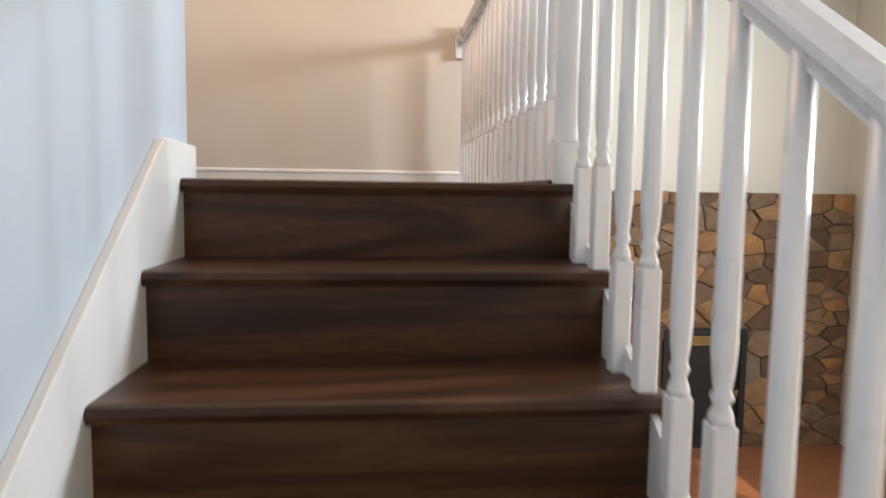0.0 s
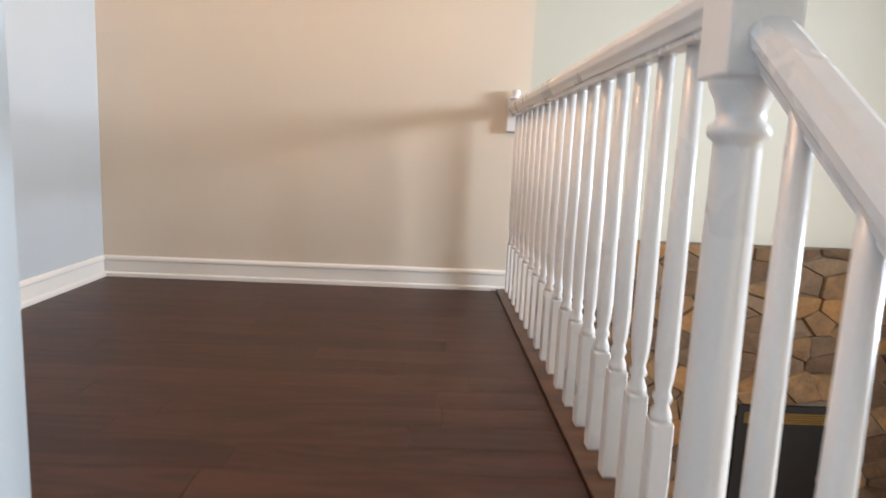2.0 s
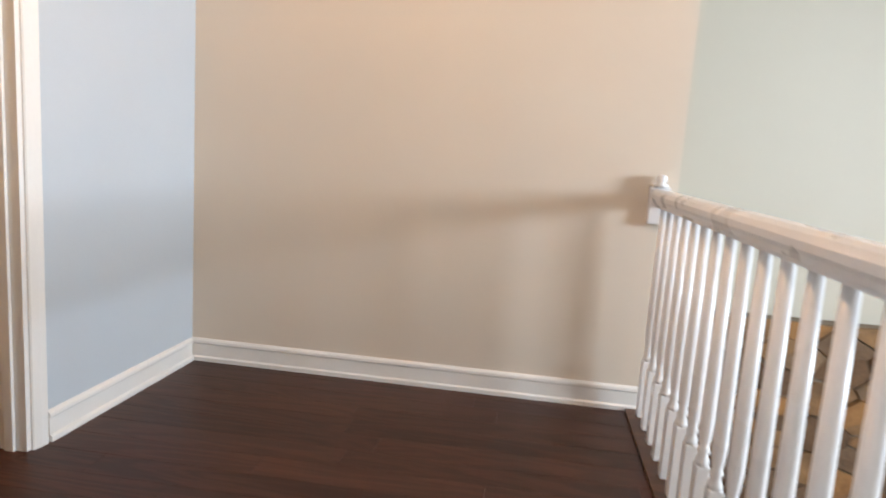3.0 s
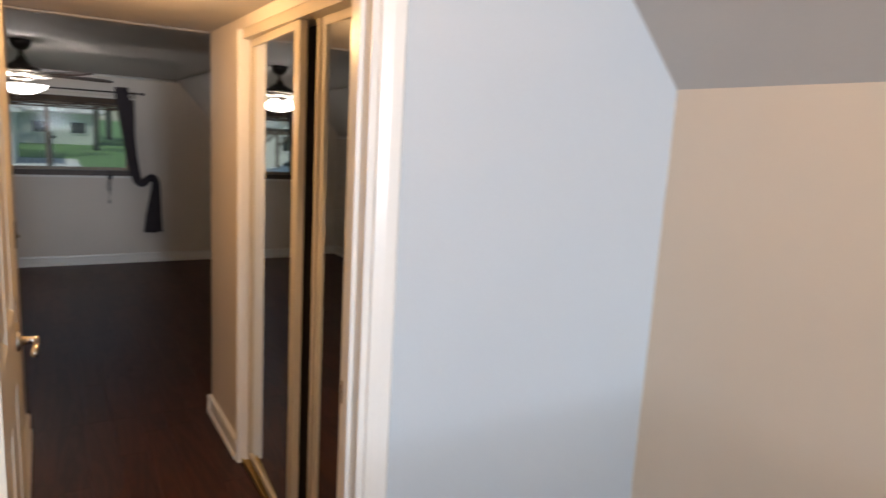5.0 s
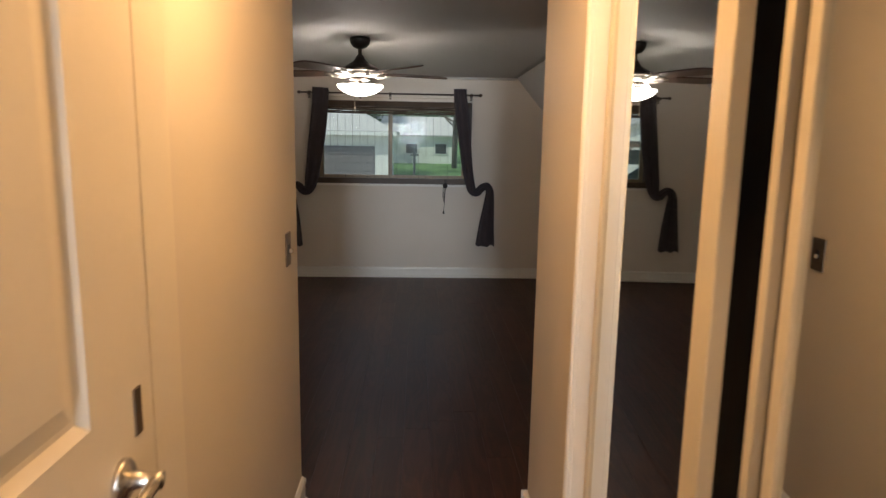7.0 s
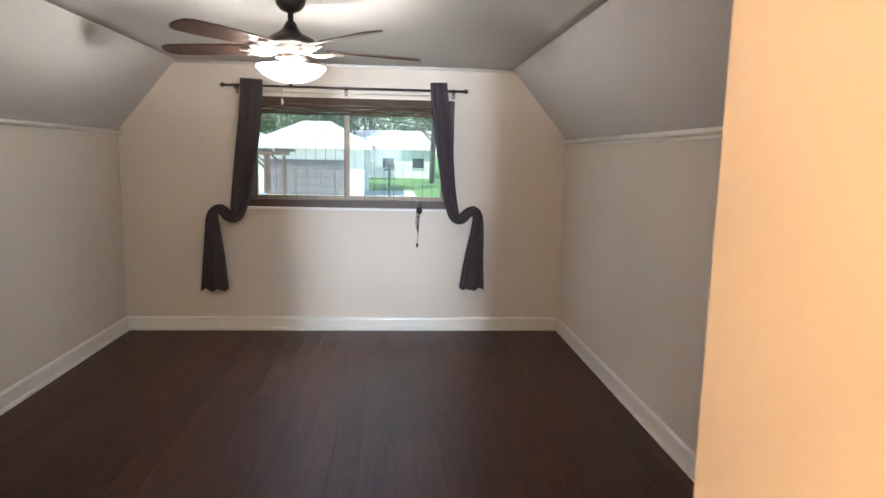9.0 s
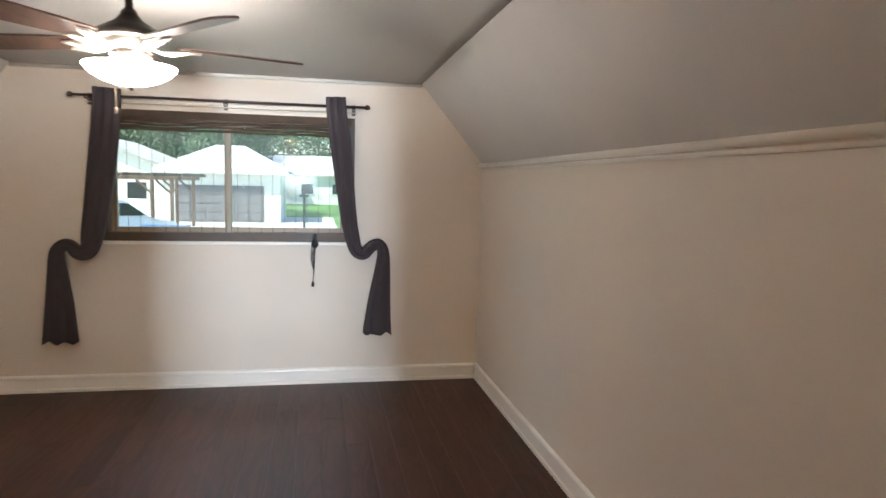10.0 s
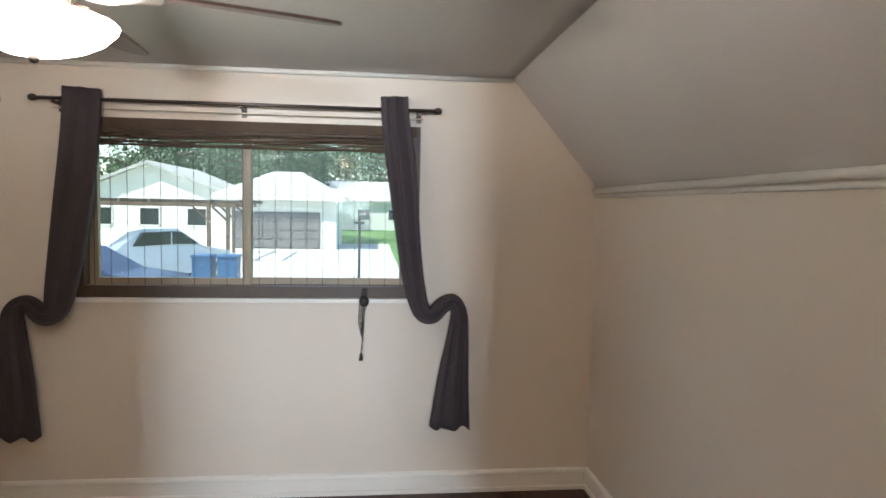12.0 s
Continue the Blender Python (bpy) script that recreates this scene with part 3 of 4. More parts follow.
def baluster(m, block, top, group):
    """A square-footed turned baluster: block is its foot's height, top its full length."""
    b = thing("baluster", m, "white painted turned wooden baluster with a square foot", "baluster", group)
    part("foot", box(-0.0195, 0.0195, -0.0195, 0.0195, 0, block, 0.003, 1), M_RAIL, b)
    f = (top - block) / 0.7
    part("shaft", smooth(lathe([(0.0195, block - 0.001), (0.019, block + 0.012)] + [(r, block + 0.012 + (h - 0.215) * f * 0.98) for r, h in BAL[1:-1]] + [(0.0150, top)], 14)), M_RAIL, b)
    return b


RAILX = 0.0
first = baluster(pose(RAILX + 0.012, 0.205, 0.012), 0.245, 0.885, "landing balusters")
NB = 17
for k in range(1, NB):
    copy_thing(first, pose(RAILX + 0.012, 0.205 + k * 0.134, 0.012))
stair_bal = None
for k in range(1, NST):
    for j, (dy, blk) in enumerate(((0.160, 0.235), (0.018, 0.235))):
        y = -RUN * k + dy
        m = pose(RAILX + 0.012, y, -RISE * k)
        top = 0.862 + (y + RUN * k) * RISE / RUN
        if k == 1:
            if j == 0:
                bal_a = baluster(m, blk + 0.01, top, "stair balusters")
            else:
                bal_b = baluster(m, blk + 0.01, top, "stair balusters")
        else:
            copy_thing(bal_a if j == 0 else bal_b, m)

RAILP = [(-0.022, 0.0), (0.022, 0.0), (0.026, 0.012), (0.032, 0.022), (0.034, 0.038), (0.028, 0.052), (0.014, 0.060), (-0.014, 0.060), (-0.028, 0.052), (-0.034, 0.038), (-0.032, 0.022), (-0.026, 0.012)]


def handrail(p, q, name, label):
    r = thing(name, pose(0, 0, 0), label, "handrail")
    bm = bmesh.new()
    a, b = Vector(p), Vector(q)
    ends = []
    for e in (a, b):
        ends.append([bm.verts.new(e + Vector((u, 0, v))) for u, v in RAILP])
    for k in range(len(RAILP)):
        j = (k + 1) % len(RAILP)
        bm.faces.new((ends[0][k], ends[0][j], ends[1][j], ends[1][k]))
    bm.faces.new(ends[0])
    bm.faces.new(ends[1][::-1])
    bmesh.ops.recalc_face_normals(bm, faces=bm.faces[:])
    part("rail", bm, M_RAIL, r)
    return r


lev = handrail((RAILX, 0.05, 0.905), (RAILX, YK - 0.02, 0.905), "landing_handrail", "white painted moulded handrail along the landing")
part("fillet_strip", box(-0.016, 0.016, 0.08, YK - 0.02, 0.894, 0.905), M_RAIL, lev)
end_block = part("wall_block", box(-0.04, 0.04, YK - 0.03, YK, 0.82, 0.975, 0.004), M_RAIL, lev, "white wall block where the rail ends")
part("finial", smooth(lathe([(0.028, 0.975), (0.030, 0.985), (0.014, 0.992), (0.022, 1.005), (0.020, 1.020), (0.0, 1.028)], 16, 2, (0, YK - 0.032, 0))), M_RAIL, end_block)
slope = RISE / RUN
stair_rail = handrail((RAILX + 0.022, 0.03, 0.854 + 0.03 * slope), (RAILX + 0.022, -RUN * 13, 0.854 - RUN * 13 * slope), "stair_handrail", "white painted moulded handrail down the stairs")
part("fillet_strip", prism([(0.0, 0.842), (0.0, 0.856), (-RUN * 13, 0.856 - RUN * 13 * slope), (-RUN * 13, 0.842 - RUN * 13 * slope)], 0, RAILX + 0.006, RAILX + 0.038), M_RAIL, stair_rail)
tagged(part("shoe_rail", box(-0.045, 0.06, 0.0, YK - 0.002, 0.0, 0.012, 0.003), M_TREAD, stairs, "dark wooden edge strip under the balusters"))

newel = thing("newel_post", pose(0.010, 0.022, 0.0), "white painted turned newel post at the stair head", "newel post")
part("foot", box(-0.045, 0.045, -0.045, 0.045, 0.0, 0.115, 0.005), M_RAIL, newel)
part("shaft", smooth(lathe([(0.044, 0.114), (0.043, 0.122), (0.037, 0.134), (0.036, 0.16), (0.035, 0.40), (0.032, 0.728), (0.032, 0.738), (0.040, 0.744), (0.042, 0.752), (0.040, 0.760), (0.033, 0.766), (0.032, 0.778), (0.036, 0.795), (0.045, 0.812), (0.046, 0.825)], 28)), M_RAIL, newel)
part("head_block", box(-0.048, 0.048, -0.048, 0.048, 0.822, 1.02, 0.005), M_RAIL, newel)
part("cap", smooth(lathe([(0.05, 1.02), (0.052, 1.03), (0.03, 1.04), (0.042, 1.06), (0.044, 1.085), (0.03, 1.11), (0.0, 1.118)], 20)), M_RAIL, newel)

# ---- ceiling lamps out of sight ----
lamp = thing("ceiling_lamp", pose(-1.0, 0.75, TOP), "round flush ceiling lamp with warm glass", "ceiling lamp")
part("base", smooth(lathe([(0.14, 0.0), (0.14, -0.03), (0.12, -0.035), (0.0, -0.036)], 24)), M_BRASS, lamp)
lamp = thing("ceiling_lamp", pose(HALL_LAMP, 1.04, CEIL), "round flush ceiling lamp with warm glass", "ceiling lamp")
part("base", smooth(lathe([(0.10, 0.0), (0.10, -0.012), (0.08, -0.016), (0.0, -0.017)], 24)), M_BRASS, lamp)

# ---- ceiling fan ----
fan = thing("ceiling_fan", pose(*FAN) @ Matrix.Scale(1.15, 4), "bronze ceiling fan with dark blades and a lit glass bowl", "ceiling fan")
part("canopy", smooth(lathe([(0.066, 0.0), (0.068, -0.016), (0.062, -0.040), (0.044, -0.062), (0.020, -0.073), (0.013, -0.075)], 28)), M_BRONZE, fan)
part("downrod", smooth(lathe([(0.013, -0.07), (0.013, -0.108), (0.019, -0.112), (0.024, -0.122)], 16)), M_BRONZE, fan)
part("motor_housing", smooth(lathe([(0.024, -0.118), (0.030, -0.132), (0.046, -0.152), (0.080, -0.172), (0.112, -0.190), (0.126, -0.202), (0.126, -0.212), (0.114, -0.217), (0.070, -0.219)], 36)), M_BRONZE, fan)
part("flywheel", smooth(lathe([(0.082, -0.217), (0.078, -0.236), (0.062, -0.252), (0.050, -0.258)], 28)), M_LIT_METAL, fan, "metal hub that holds the blade irons, coloured pale as if lamplit")
part("light_collar", smooth(lathe([(0.062, -0.256), (0.066, -0.262), (0.066, -0.272), (0.050, -0.276)], 28)), M_BRONZE, fan)
part("lamp_stem", smooth(lathe([(0.014, -0.274), (0.012, -0.300), (0.020, -0.306), (0.020, -0.330), (0.010, -0.336)], 14)), M_BRONZE, fan)
BLADE_EDGE = [(0.165, 0.044), (0.30, 0.055), (0.48, 0.062), (0.58, 0.058), (0.612, 0.042), (0.625, 0.016)]
for k in range(5):
    turn = pose(0, 0, 0, 0, 0, 39 + 72 * k)
    outline = [(x, -y) for x, y in BLADE_EDGE] + BLADE_EDGE[::-1]
    blade = part("blade", shift(prism(outline, 2, -0.004, 0.004, 0.0015), turn @ pose(0, 0, -0.226, 12)), M_BLADE, fan)
    iron = prism([(0.060, -0.014), (0.105, -0.012), (0.140, -0.026), (0.185, -0.040), (0.235, -0.030), (0.205, -0.012), (0.165, 0.0), (0.205, 0.012), (0.235, 0.030), (0.185, 0.040), (0.140, 0.026), (0.105, 0.012), (0.060, 0.014)], 2, -0.005, 0.005, 0.0015)
    for v in iron.verts:
        v.co.z += -0.016 * math.sin(min(max((v.co.x - 0.06) / 0.13, 0), 1) * math.pi)
    part("blade_iron", shift(iron, turn @ pose(0, 0, -0.236, 12)), M_LIT_METAL, blade, "scrolled metal blade iron, coloured pale as if lamplit")
part("lamp_bowl", smooth(lathe([(0.150, -0.304), (0.153, -0.308), (0.150, -0.316), (0.128, -0.338), (0.094, -0.357), (0.050, -0.371), (0.0, -0.376), (0.0, -0.372), (0.050, -0.367), (0.092, -0.353), (0.125, -0.335), (0.147, -0.314), (0.148, -0.306)], 40)), M_BOWL, fan, "glowing frosted glass bowl")
part("bowl_finial", smooth(lathe([(0.0, -0.392), (0.008, -0.388), (0.011, -0.380), (0.006, -0.374), (0.0, -0.373)], 12)), M_BRONZE, fan)
chain = part("pull_chain", tube([(0.060, -0.02, -0.262), (0.072, -0.03, -0.30), (0.074, -0.03, -0.40), (0.074, -0.03, -0.455)], 0.0018, 6), M_VINYL, fan, "thin pale pull chain")
part("bob", smooth(lathe([(0.0, -0.480), (0.006, -0.476), (0.005, -0.458), (0.0, -0.454)], 10, 2, (0.074, -0.03, 0))), M_VINYL, chain)

# ---- window ----
win = thing("window_1", pose(XW, 0, 0), "brown framed sliding bedroom window with two panes", "window")
tagged(win, kind="structure")
MY = 0.826
part("outer_frame", boxes((-0.15, 0.018, WY0, WY1, WZ0, WZ0 + 0.055), (-0.15, 0.018, WY0, WY1, WZ1 - 0.055, WZ1), (-0.15, 0.018, WY0, WY0 + 0.05, WZ0 + 0.055, WZ1 - 0.055), (-0.15, 0.018, WY1 - 0.05, WY1, WZ0 + 0.055, WZ1 - 0.055)), M_WINFRAME, win)
part("window_sill", box(-0.02, 0.035, WY0 - 0.02, WY1 + 0.02, WZ0 - 0.022, WZ0 - 0.001, 0.004), M_TRIM, win, "thin white sill under the brown frame")
for y0, y1, x in ((WY0 + 0.05, MY + 0.02, -0.075), (MY - 0.02, WY1 - 0.05, -0.11)):
    sash = part("sash", boxes((x, x + 0.03, y0, y1, WZ0 + 0.055, WZ0 + 0.085), (x, x + 0.03, y0, y1, WZ1 - 0.085, WZ1 - 0.055), (x, x + 0.03, y0, y0 + 0.04, WZ0 + 0.085, WZ1 - 0.085), (x, x + 0.03, y1 - 0.04, y1, WZ0 + 0.085, WZ1 - 0.085)), M_VINYL, win, "tan window sash")
    pane = part("pane", box(x + 0.012, x + 0.016, y0 + 0.04, y1 - 0.04, WZ0 + 0.085, WZ1 - 0.085), M_GLASS, sash)
    pane.visible_shadow = False

# woven shade gathered at the top of the window
shade = thing("bamboo_shade", pose(XW, 0, 0), "dark woven bamboo shade bunched at the window top", "window shade")
rng = random.Random(4)
part("head_rail", box(0.018, 0.035, WY0 + 0.02, WY1 - 0.02, WZ1 - 0.050, WZ1 - 0.004, 0.003), M_SHADE, shade)


def fold(z, height, sag, seed, x):
    """A gathered length of woven cane: a ribbon whose height swells and thins along the window."""
    r = random.Random(seed)
    ph = [r.uniform(0, 6.28) for _ in range(4)]
    bm = bmesh.new()
    rings = []
    steps = 60
    for i in range(steps + 1):
        u = i / steps
        y = WY0 + 0.055 + u * (WY1 - WY0 - 0.11)
        mid = z - sag * math.sin(math.pi * u) + 0.006 * math.sin(7 * u + ph[0]) + 0.004 * math.sin(17 * u + ph[1])
        half = height * (0.30 + 0.70 * max(0.0, 0.5 + 0.5 * math.sin(9 * u + ph[2]) * math.sin(4.1 * u + ph[3]) + 0.15 * math.sin(31 * u))) / 2
        rings.append([bm.verts.new((x + dx, y, mid + dz)) for dx, dz in ((-0.004, -half), (0.004, -half * 0.8), (0.006, half), (-0.003, half))])
    for lo, hi in zip(rings, rings[1:]):
        for k in range(4):
            bm.faces.new((lo[k], lo[(k + 1) % 4], hi[(k + 1) % 4], hi[k]))
    bm.faces.new(rings[0][::-1])
    bm.faces.new(rings[-1])
    bmesh.ops.recalc_face_normals(bm, faces=bm.faces[:])
    part("fold", bm, M_SHADE, shade)


for k, (drop, height, sag) in enumerate(((0.058, 0.026, 0.002), (0.080, 0.017, 0.006), (0.098, 0.014, 0.005), (0.113, 0.011, 0.003))):
    fold(WZ1 - drop, height, sag, 40 + k, 0.010 - 0.002 * k)
part("bottom_slat", smooth(tube([(0.010, WY0 + 0.055 + i * (WY1 - WY0 - 0.11) / 16, WZ1 - 0.121 + 0.002 * math.sin(i * 1.1)) for i in range(17)], 0.0055, 6)), M_SHADE, shade)
for k in range(7):
    z = WZ1 - 0.055 - 0.0095 * k
    ph, amp = rng.uniform(0, 6), rng.uniform(0.004, 0.011)
    pts = [(0.013, WY0 + 0.06 + i * (WY1 - WY0 - 0.12) / 16, z + amp * math.sin(ph + i * 0.7)) for i in range(17)]
    part("slat", tube(pts, 0.003, 5), M_SHADE, shade)
for i in range(20):
    y = WY0 + 0.09 + i * (WY1 - WY0 - 0.18) / 19
    part("lift_string", tube([(0.004, y, WZ1 - 0.05), (0.004, y + 0.002, WZ0 + 0.03)], 0.0016, 4), M_CORD, shade)

cord = thing("pull_cord", pose(XW, 0, 0), "tangled black shade cords hanging below the sill", "cord")
for k in range(4):
    o = 0.006 * k
    part("strand", tube([(0.045, 1.385 + o, 1.03), (0.05, 1.37 + 2 * o, 0.95), (0.045, 1.365 + o * 1.5, 0.86 + 0.02 * k), (0.045, 1.385, 0.78), (0.045, 1.378, 0.71)], 0.0025, 6), M_CORD, cord)
part("knot", smooth(lathe([(0.0, 0.0), (0.02, 0.012), (0.026, 0.03), (0.016, 0.05), (0.0, 0.055)], 10, 2, (0.048, 1.39, 0.935))), M_CORD, cord)
part("tassel", smooth(lathe([(0.0, 0.675), (0.010, 0.678), (0.009, 0.70), (0.004, 0.712), (0.0, 0.713)], 10, 2, (0.045, 1.378, 0))), M_CORD, cord)

rod = thing("curtain_rod", pose(XW + 0.085, 0, 0), "thin bronze double curtain rod with ball finials", "curtain rod")
RZ = 1.868
part("rod", smooth(tube([(0, -0.05, RZ), (0, 1.71, RZ)], 0.008, 10)), M_ROD, rod)
part("second_rod", smooth(tube([(-0.045, 0.0, RZ - 0.035), (-0.045, 1.66, RZ - 0.035)], 0.0032, 8)), M_FRAME, rod, "thin pale inner rod")
for y in (-0.065, 1.725):
    part("finial", smooth(lathe([(0.0, -0.02), (0.012, -0.014), (0.017, 0.0), (0.012, 0.014), (0.0, 0.02)], 14, 1, (0, y, RZ))), M_ROD, rod)
for y in (0.02, 0.826, 1.64):
    part("bracket", boxes((-0.085, 0.004, y - 0.006, y + 0.006, RZ - 0.022, RZ - 0.010), (-0.085, -0.080, y - 0.012, y + 0.012, RZ - 0.05, RZ + 0.02)), M_ROD, rod)


def curtain(name, rows, pleats, label, seed):
    """A cloth length that hangs along rows of (y, z, width, thickness), gathered in soft pleats."""
    c = thing(name, pose(XW + 0.085, 0, 0), label, "curtain", "tied curtains")
    r = random.Random(seed)
    pts = []
    sub = 5
    n = len(rows)
    for i in range(n - 1):
        p0, p1, p2, p3 = rows[max(i - 1, 0)], rows[i], rows[i + 1], rows[min(i + 2, n - 1)]
        for s in range(sub):
            t = s / sub
            pts.append([0.5 * (2 * b + (d - a) * t + (2 * a - 5 * b + 4 * d - e) * t * t + (3 * b - a - 3 * d + e) * t ** 3) for a, b, d, e in zip(p0, p1, p2, p3)])
    pts.append(list(rows[-1]))
    bm = bmesh.new()
    N = 44
    rings = []
    ph = [r.uniform(0, 6.28) for _ in range(4)]
    for i, (y, z, w, th) in enumerate(pts):
        a, b = pts[max(i - 1, 0)], pts[min(i + 1, len(pts) - 1)]
        ty, tz = b[0] - a[0], b[1] - a[1]
        q = math.hypot(ty, tz) or 1
        wy, wz = -tz / q, ty / q
        ring = []
        for k in range(N):
            ang = 2 * math.pi * k / N
            u = math.cos(ang)
            side = math.sin(ang)
            fold = math.sin(u * pleats * 1.7 + ph[0] + 0.5 * math.sin(i * 0.13 + ph[1])) * 0.30 + math.sin(u * pleats * 3.1 + ph[2]) * 0.14
            x = th * (math.copysign(abs(side) ** 0.6, side) + (fold if side > 0 else fold * 0.5))
            ww_ = w / 2 * u * (1 + 0.05 * math.sin(i * 0.31 + 2 * u + ph[3]))
            hem = 0.012 * math.sin(u * 7 + ph[1]) if i == len(pts) - 1 else 0
            ring.append(bm.verts.new((x, y + wy * ww_, z + wz * ww_ + hem)))
        rings.append(ring)
    for lo, hi in zip(rings, rings[1:]):
        for k in range(N):
            j = (k + 1) % N
            bm.faces.new((lo[k], lo[j], hi[j], hi[k]))
    bm.faces.new(rings[0][::-1])
    bm.faces.new(rings[-1])
    bmesh.ops.recalc_face_normals(bm, faces=bm.faces[:])
    part("cloth", smooth(bm), M_CURTAIN, c)
    return c


curtain("curtain", [(1.522, 1.925, 0.125, 0.030), (1.528, 1.80, 0.13, 0.030), (1.556, 1.59, 0.14, 0.030), (1.598, 1.25, 0.115, 0.030), (1.628, 1.05, 0.10, 0.032), (1.662, 0.925, 0.085, 0.034),
                    (1.715, 0.905, 0.080, 0.036), (1.765, 0.955, 0.075, 0.038), (1.812, 0.972, 0.070, 0.038), (1.840, 0.925, 0.075, 0.036), (1.838, 0.82, 0.10, 0.034), (1.822, 0.60, 0.15, 0.032), (1.812, 0.36, 0.195, 0.032)], 4,
        "plum-grey curtain knotted aside below the window sill", 3)
curtain("curtain", [(0.145, 1.915, 0.155, 0.030), (0.135, 1.75, 0.16, 0.030), (0.102, 1.43, 0.165, 0.030), (0.052, 1.06, 0.135, 0.032), (0.020, 0.925, 0.10, 0.034),
                    (-0.035, 0.905, 0.085, 0.036), (-0.080, 0.945, 0.075, 0.038), (-0.120, 0.955, 0.070, 0.038), (-0.160, 0.91, 0.080, 0.036), (-0.165, 0.80, 0.11, 0.034), (-0.160, 0.58, 0.165, 0.032), (-0.155, 0.34, 0.21, 0.032)], 4,
        "plum-grey curtain knotted aside beside the window", 8)

# ---- outdoors ----
M_GRASS = mat("grass", (0.10, 0.20, 0.05), 0.9, 0.4, 0.5, 30, 0.3)
M_DRIVE = mat("pale_concrete", (0.55, 0.53, 0.50), 0.85, 0.15, 0.6, 20, 0.1)
M_SIDING = mat("pale_siding", (0.75, 0.74, 0.68), 0.6, 0.06, 1, 30, 0.05)
M_ROOF = mat("grey_shingle", (0.50, 0.48, 0.46), 0.85, 0.2, 3, 40, 0.3)
M_GDOOR = mat("grey_garage_door", (0.20, 0.18, 0.18), 0.6, 0.1, 3, 40, 0.05)
M_POST = mat("brown_timber", (0.14, 0.09, 0.06), 0.7, 0.2, 5, 50, 0.1)
M_LEAF = mat("leaves", (0.115, 0.165, 0.095), 0.7, 0.5, 3, 30, 0.0)
M_BARK = mat("bark", (0.13, 0.10, 0.08), 0.9, 0.3, 6, 40, 0.4)
M_WHITECAR = plain("silver_white_car_paint", (0.70, 0.72, 0.74), 0.25)
M_BLUECAR = plain("dark_blue_car_paint", (0.012, 0.020, 0.065), 0.25)
M_CARGLASS = plain("dark_car_glass", (0.03, 0.035, 0.04), 0.08)
M_TYRE = plain("tyre_rubber", (0.02, 0.02, 0.02), 0.8)
M_BIN = plain("blue_plastic_bin", (0.03, 0.10, 0.23), 0.5)
M_RED = plain("red_tail_lamp", (0.45, 0.03, 0.02), 0.3)

R = 900
x1, x2, y1, y2 = XS - 0.13, XR + 0.13, -4.63, YF + 0.13
setting("ground", boxes((-R, x1, -R, R, GROUND - 0.2, GROUND), (x2, R, -R, R, GROUND - 0.2, GROUND), (x1, x2, -R, y1, GROUND - 0.2, GROUND), (x1, x2, y2, R, GROUND - 0.2, GROUND)), M_GRASS, "green lawn around the house", "ground")
setting("road", box(-48.5, -15, -16, 2.5, GROUND, GROUND + 0.03), M_DRIVE, "pale concrete driveway in front of the garage", "road")


def windowed(house, x, y, z, w, h):
    f = part("window", boxes((x, x + 0.06, y, y + w, z, z + 0.08), (x, x + 0.06, y, y + w, z + h - 0.08, z + h), (x, x + 0.06, y, y + 0.08, z, z + h), (x, x + 0.06, y + w - 0.08, y + w, z, z + h)), M_TRIM, house)
    part("pane", box(x, x + 0.02, y + 0.08, y + w - 0.08, z + 0.08, z + h - 0.08), M_CARGLASS, f)


def gable_house(name, x0, x1, y0, y1, wall, rise, ridge, label):
    """A plain house; ridge 'y' runs the roof along y, so its slope faces the viewer; 'x' turns the gable to the viewer."""
    h = thing(name, pose(0, 0, GROUND), label, "house")
    part("wall", boxes((x0, x1, y0, y1, 0, wall)), M_SIDING, h)
    o = 0.45
    if ridge == "hip":
        bm = bmesh.new()
        xm, e = (x0 + x1) / 2, 2.3
        rows = [[bm.verts.new(p) for p in ((x0 - o, y0 - o, z), (x1 + o, y0 - o, z), (x1 + o, y1 + o, z), (x0 - o, y1 + o, z))] for z in (wall - 0.02, wall + 0.12)]
        a, b = bm.verts.new((xm, y0 + e, wall + rise)), bm.verts.new((xm, y1 - e, wall + rise))
        lo, hi = rows
        for k in range(4):
            bm.faces.new((lo[k], lo[(k + 1) % 4], hi[(k + 1) % 4], hi[k]))
        for f in (lo[::-1], (hi[0], hi[1], a), (hi[1], hi[2], b, a), (hi[2], hi[3], b), (hi[3], hi[0], a, b)):
            bm.faces.new(f)
        bmesh.ops.recalc_face_normals(bm, faces=bm.faces[:])
        part("roof", bm, M_ROOF, h)
    elif ridge == "y":
        xm = (x0 + x1) / 2
        part("roof", prism([(x0 - o, wall - 0.1), (xm, wall + rise), (x1 + o, wall - 0.1), (x1 + o, wall + 0.08), (xm, wall + rise + 0.18), (x0 - o, wall + 0.08)], 1, y0 - o, y1 + o), M_ROOF, h)
        part("gable", prism([(x0, wall), (x1, wall), (xm, wall + rise)], 1, y0, y1), M_SIDING, h)
    else:
        ym = (y0 + y1) / 2
        part("roof", prism([(y0 - o, wall - 0.1), (ym, wall + rise), (y1 + o, wall - 0.1), (y1 + o, wall + 0.08), (ym, wall + rise + 0.18), (y0 - o, wall + 0.08)], 0, x0 - o, x1 + o), M_ROOF, h)
        part("gable", prism([(y0, wall), (y1, wall), (ym, wall + rise)], 0, x0, x1), M_SIDING, h)
    return h


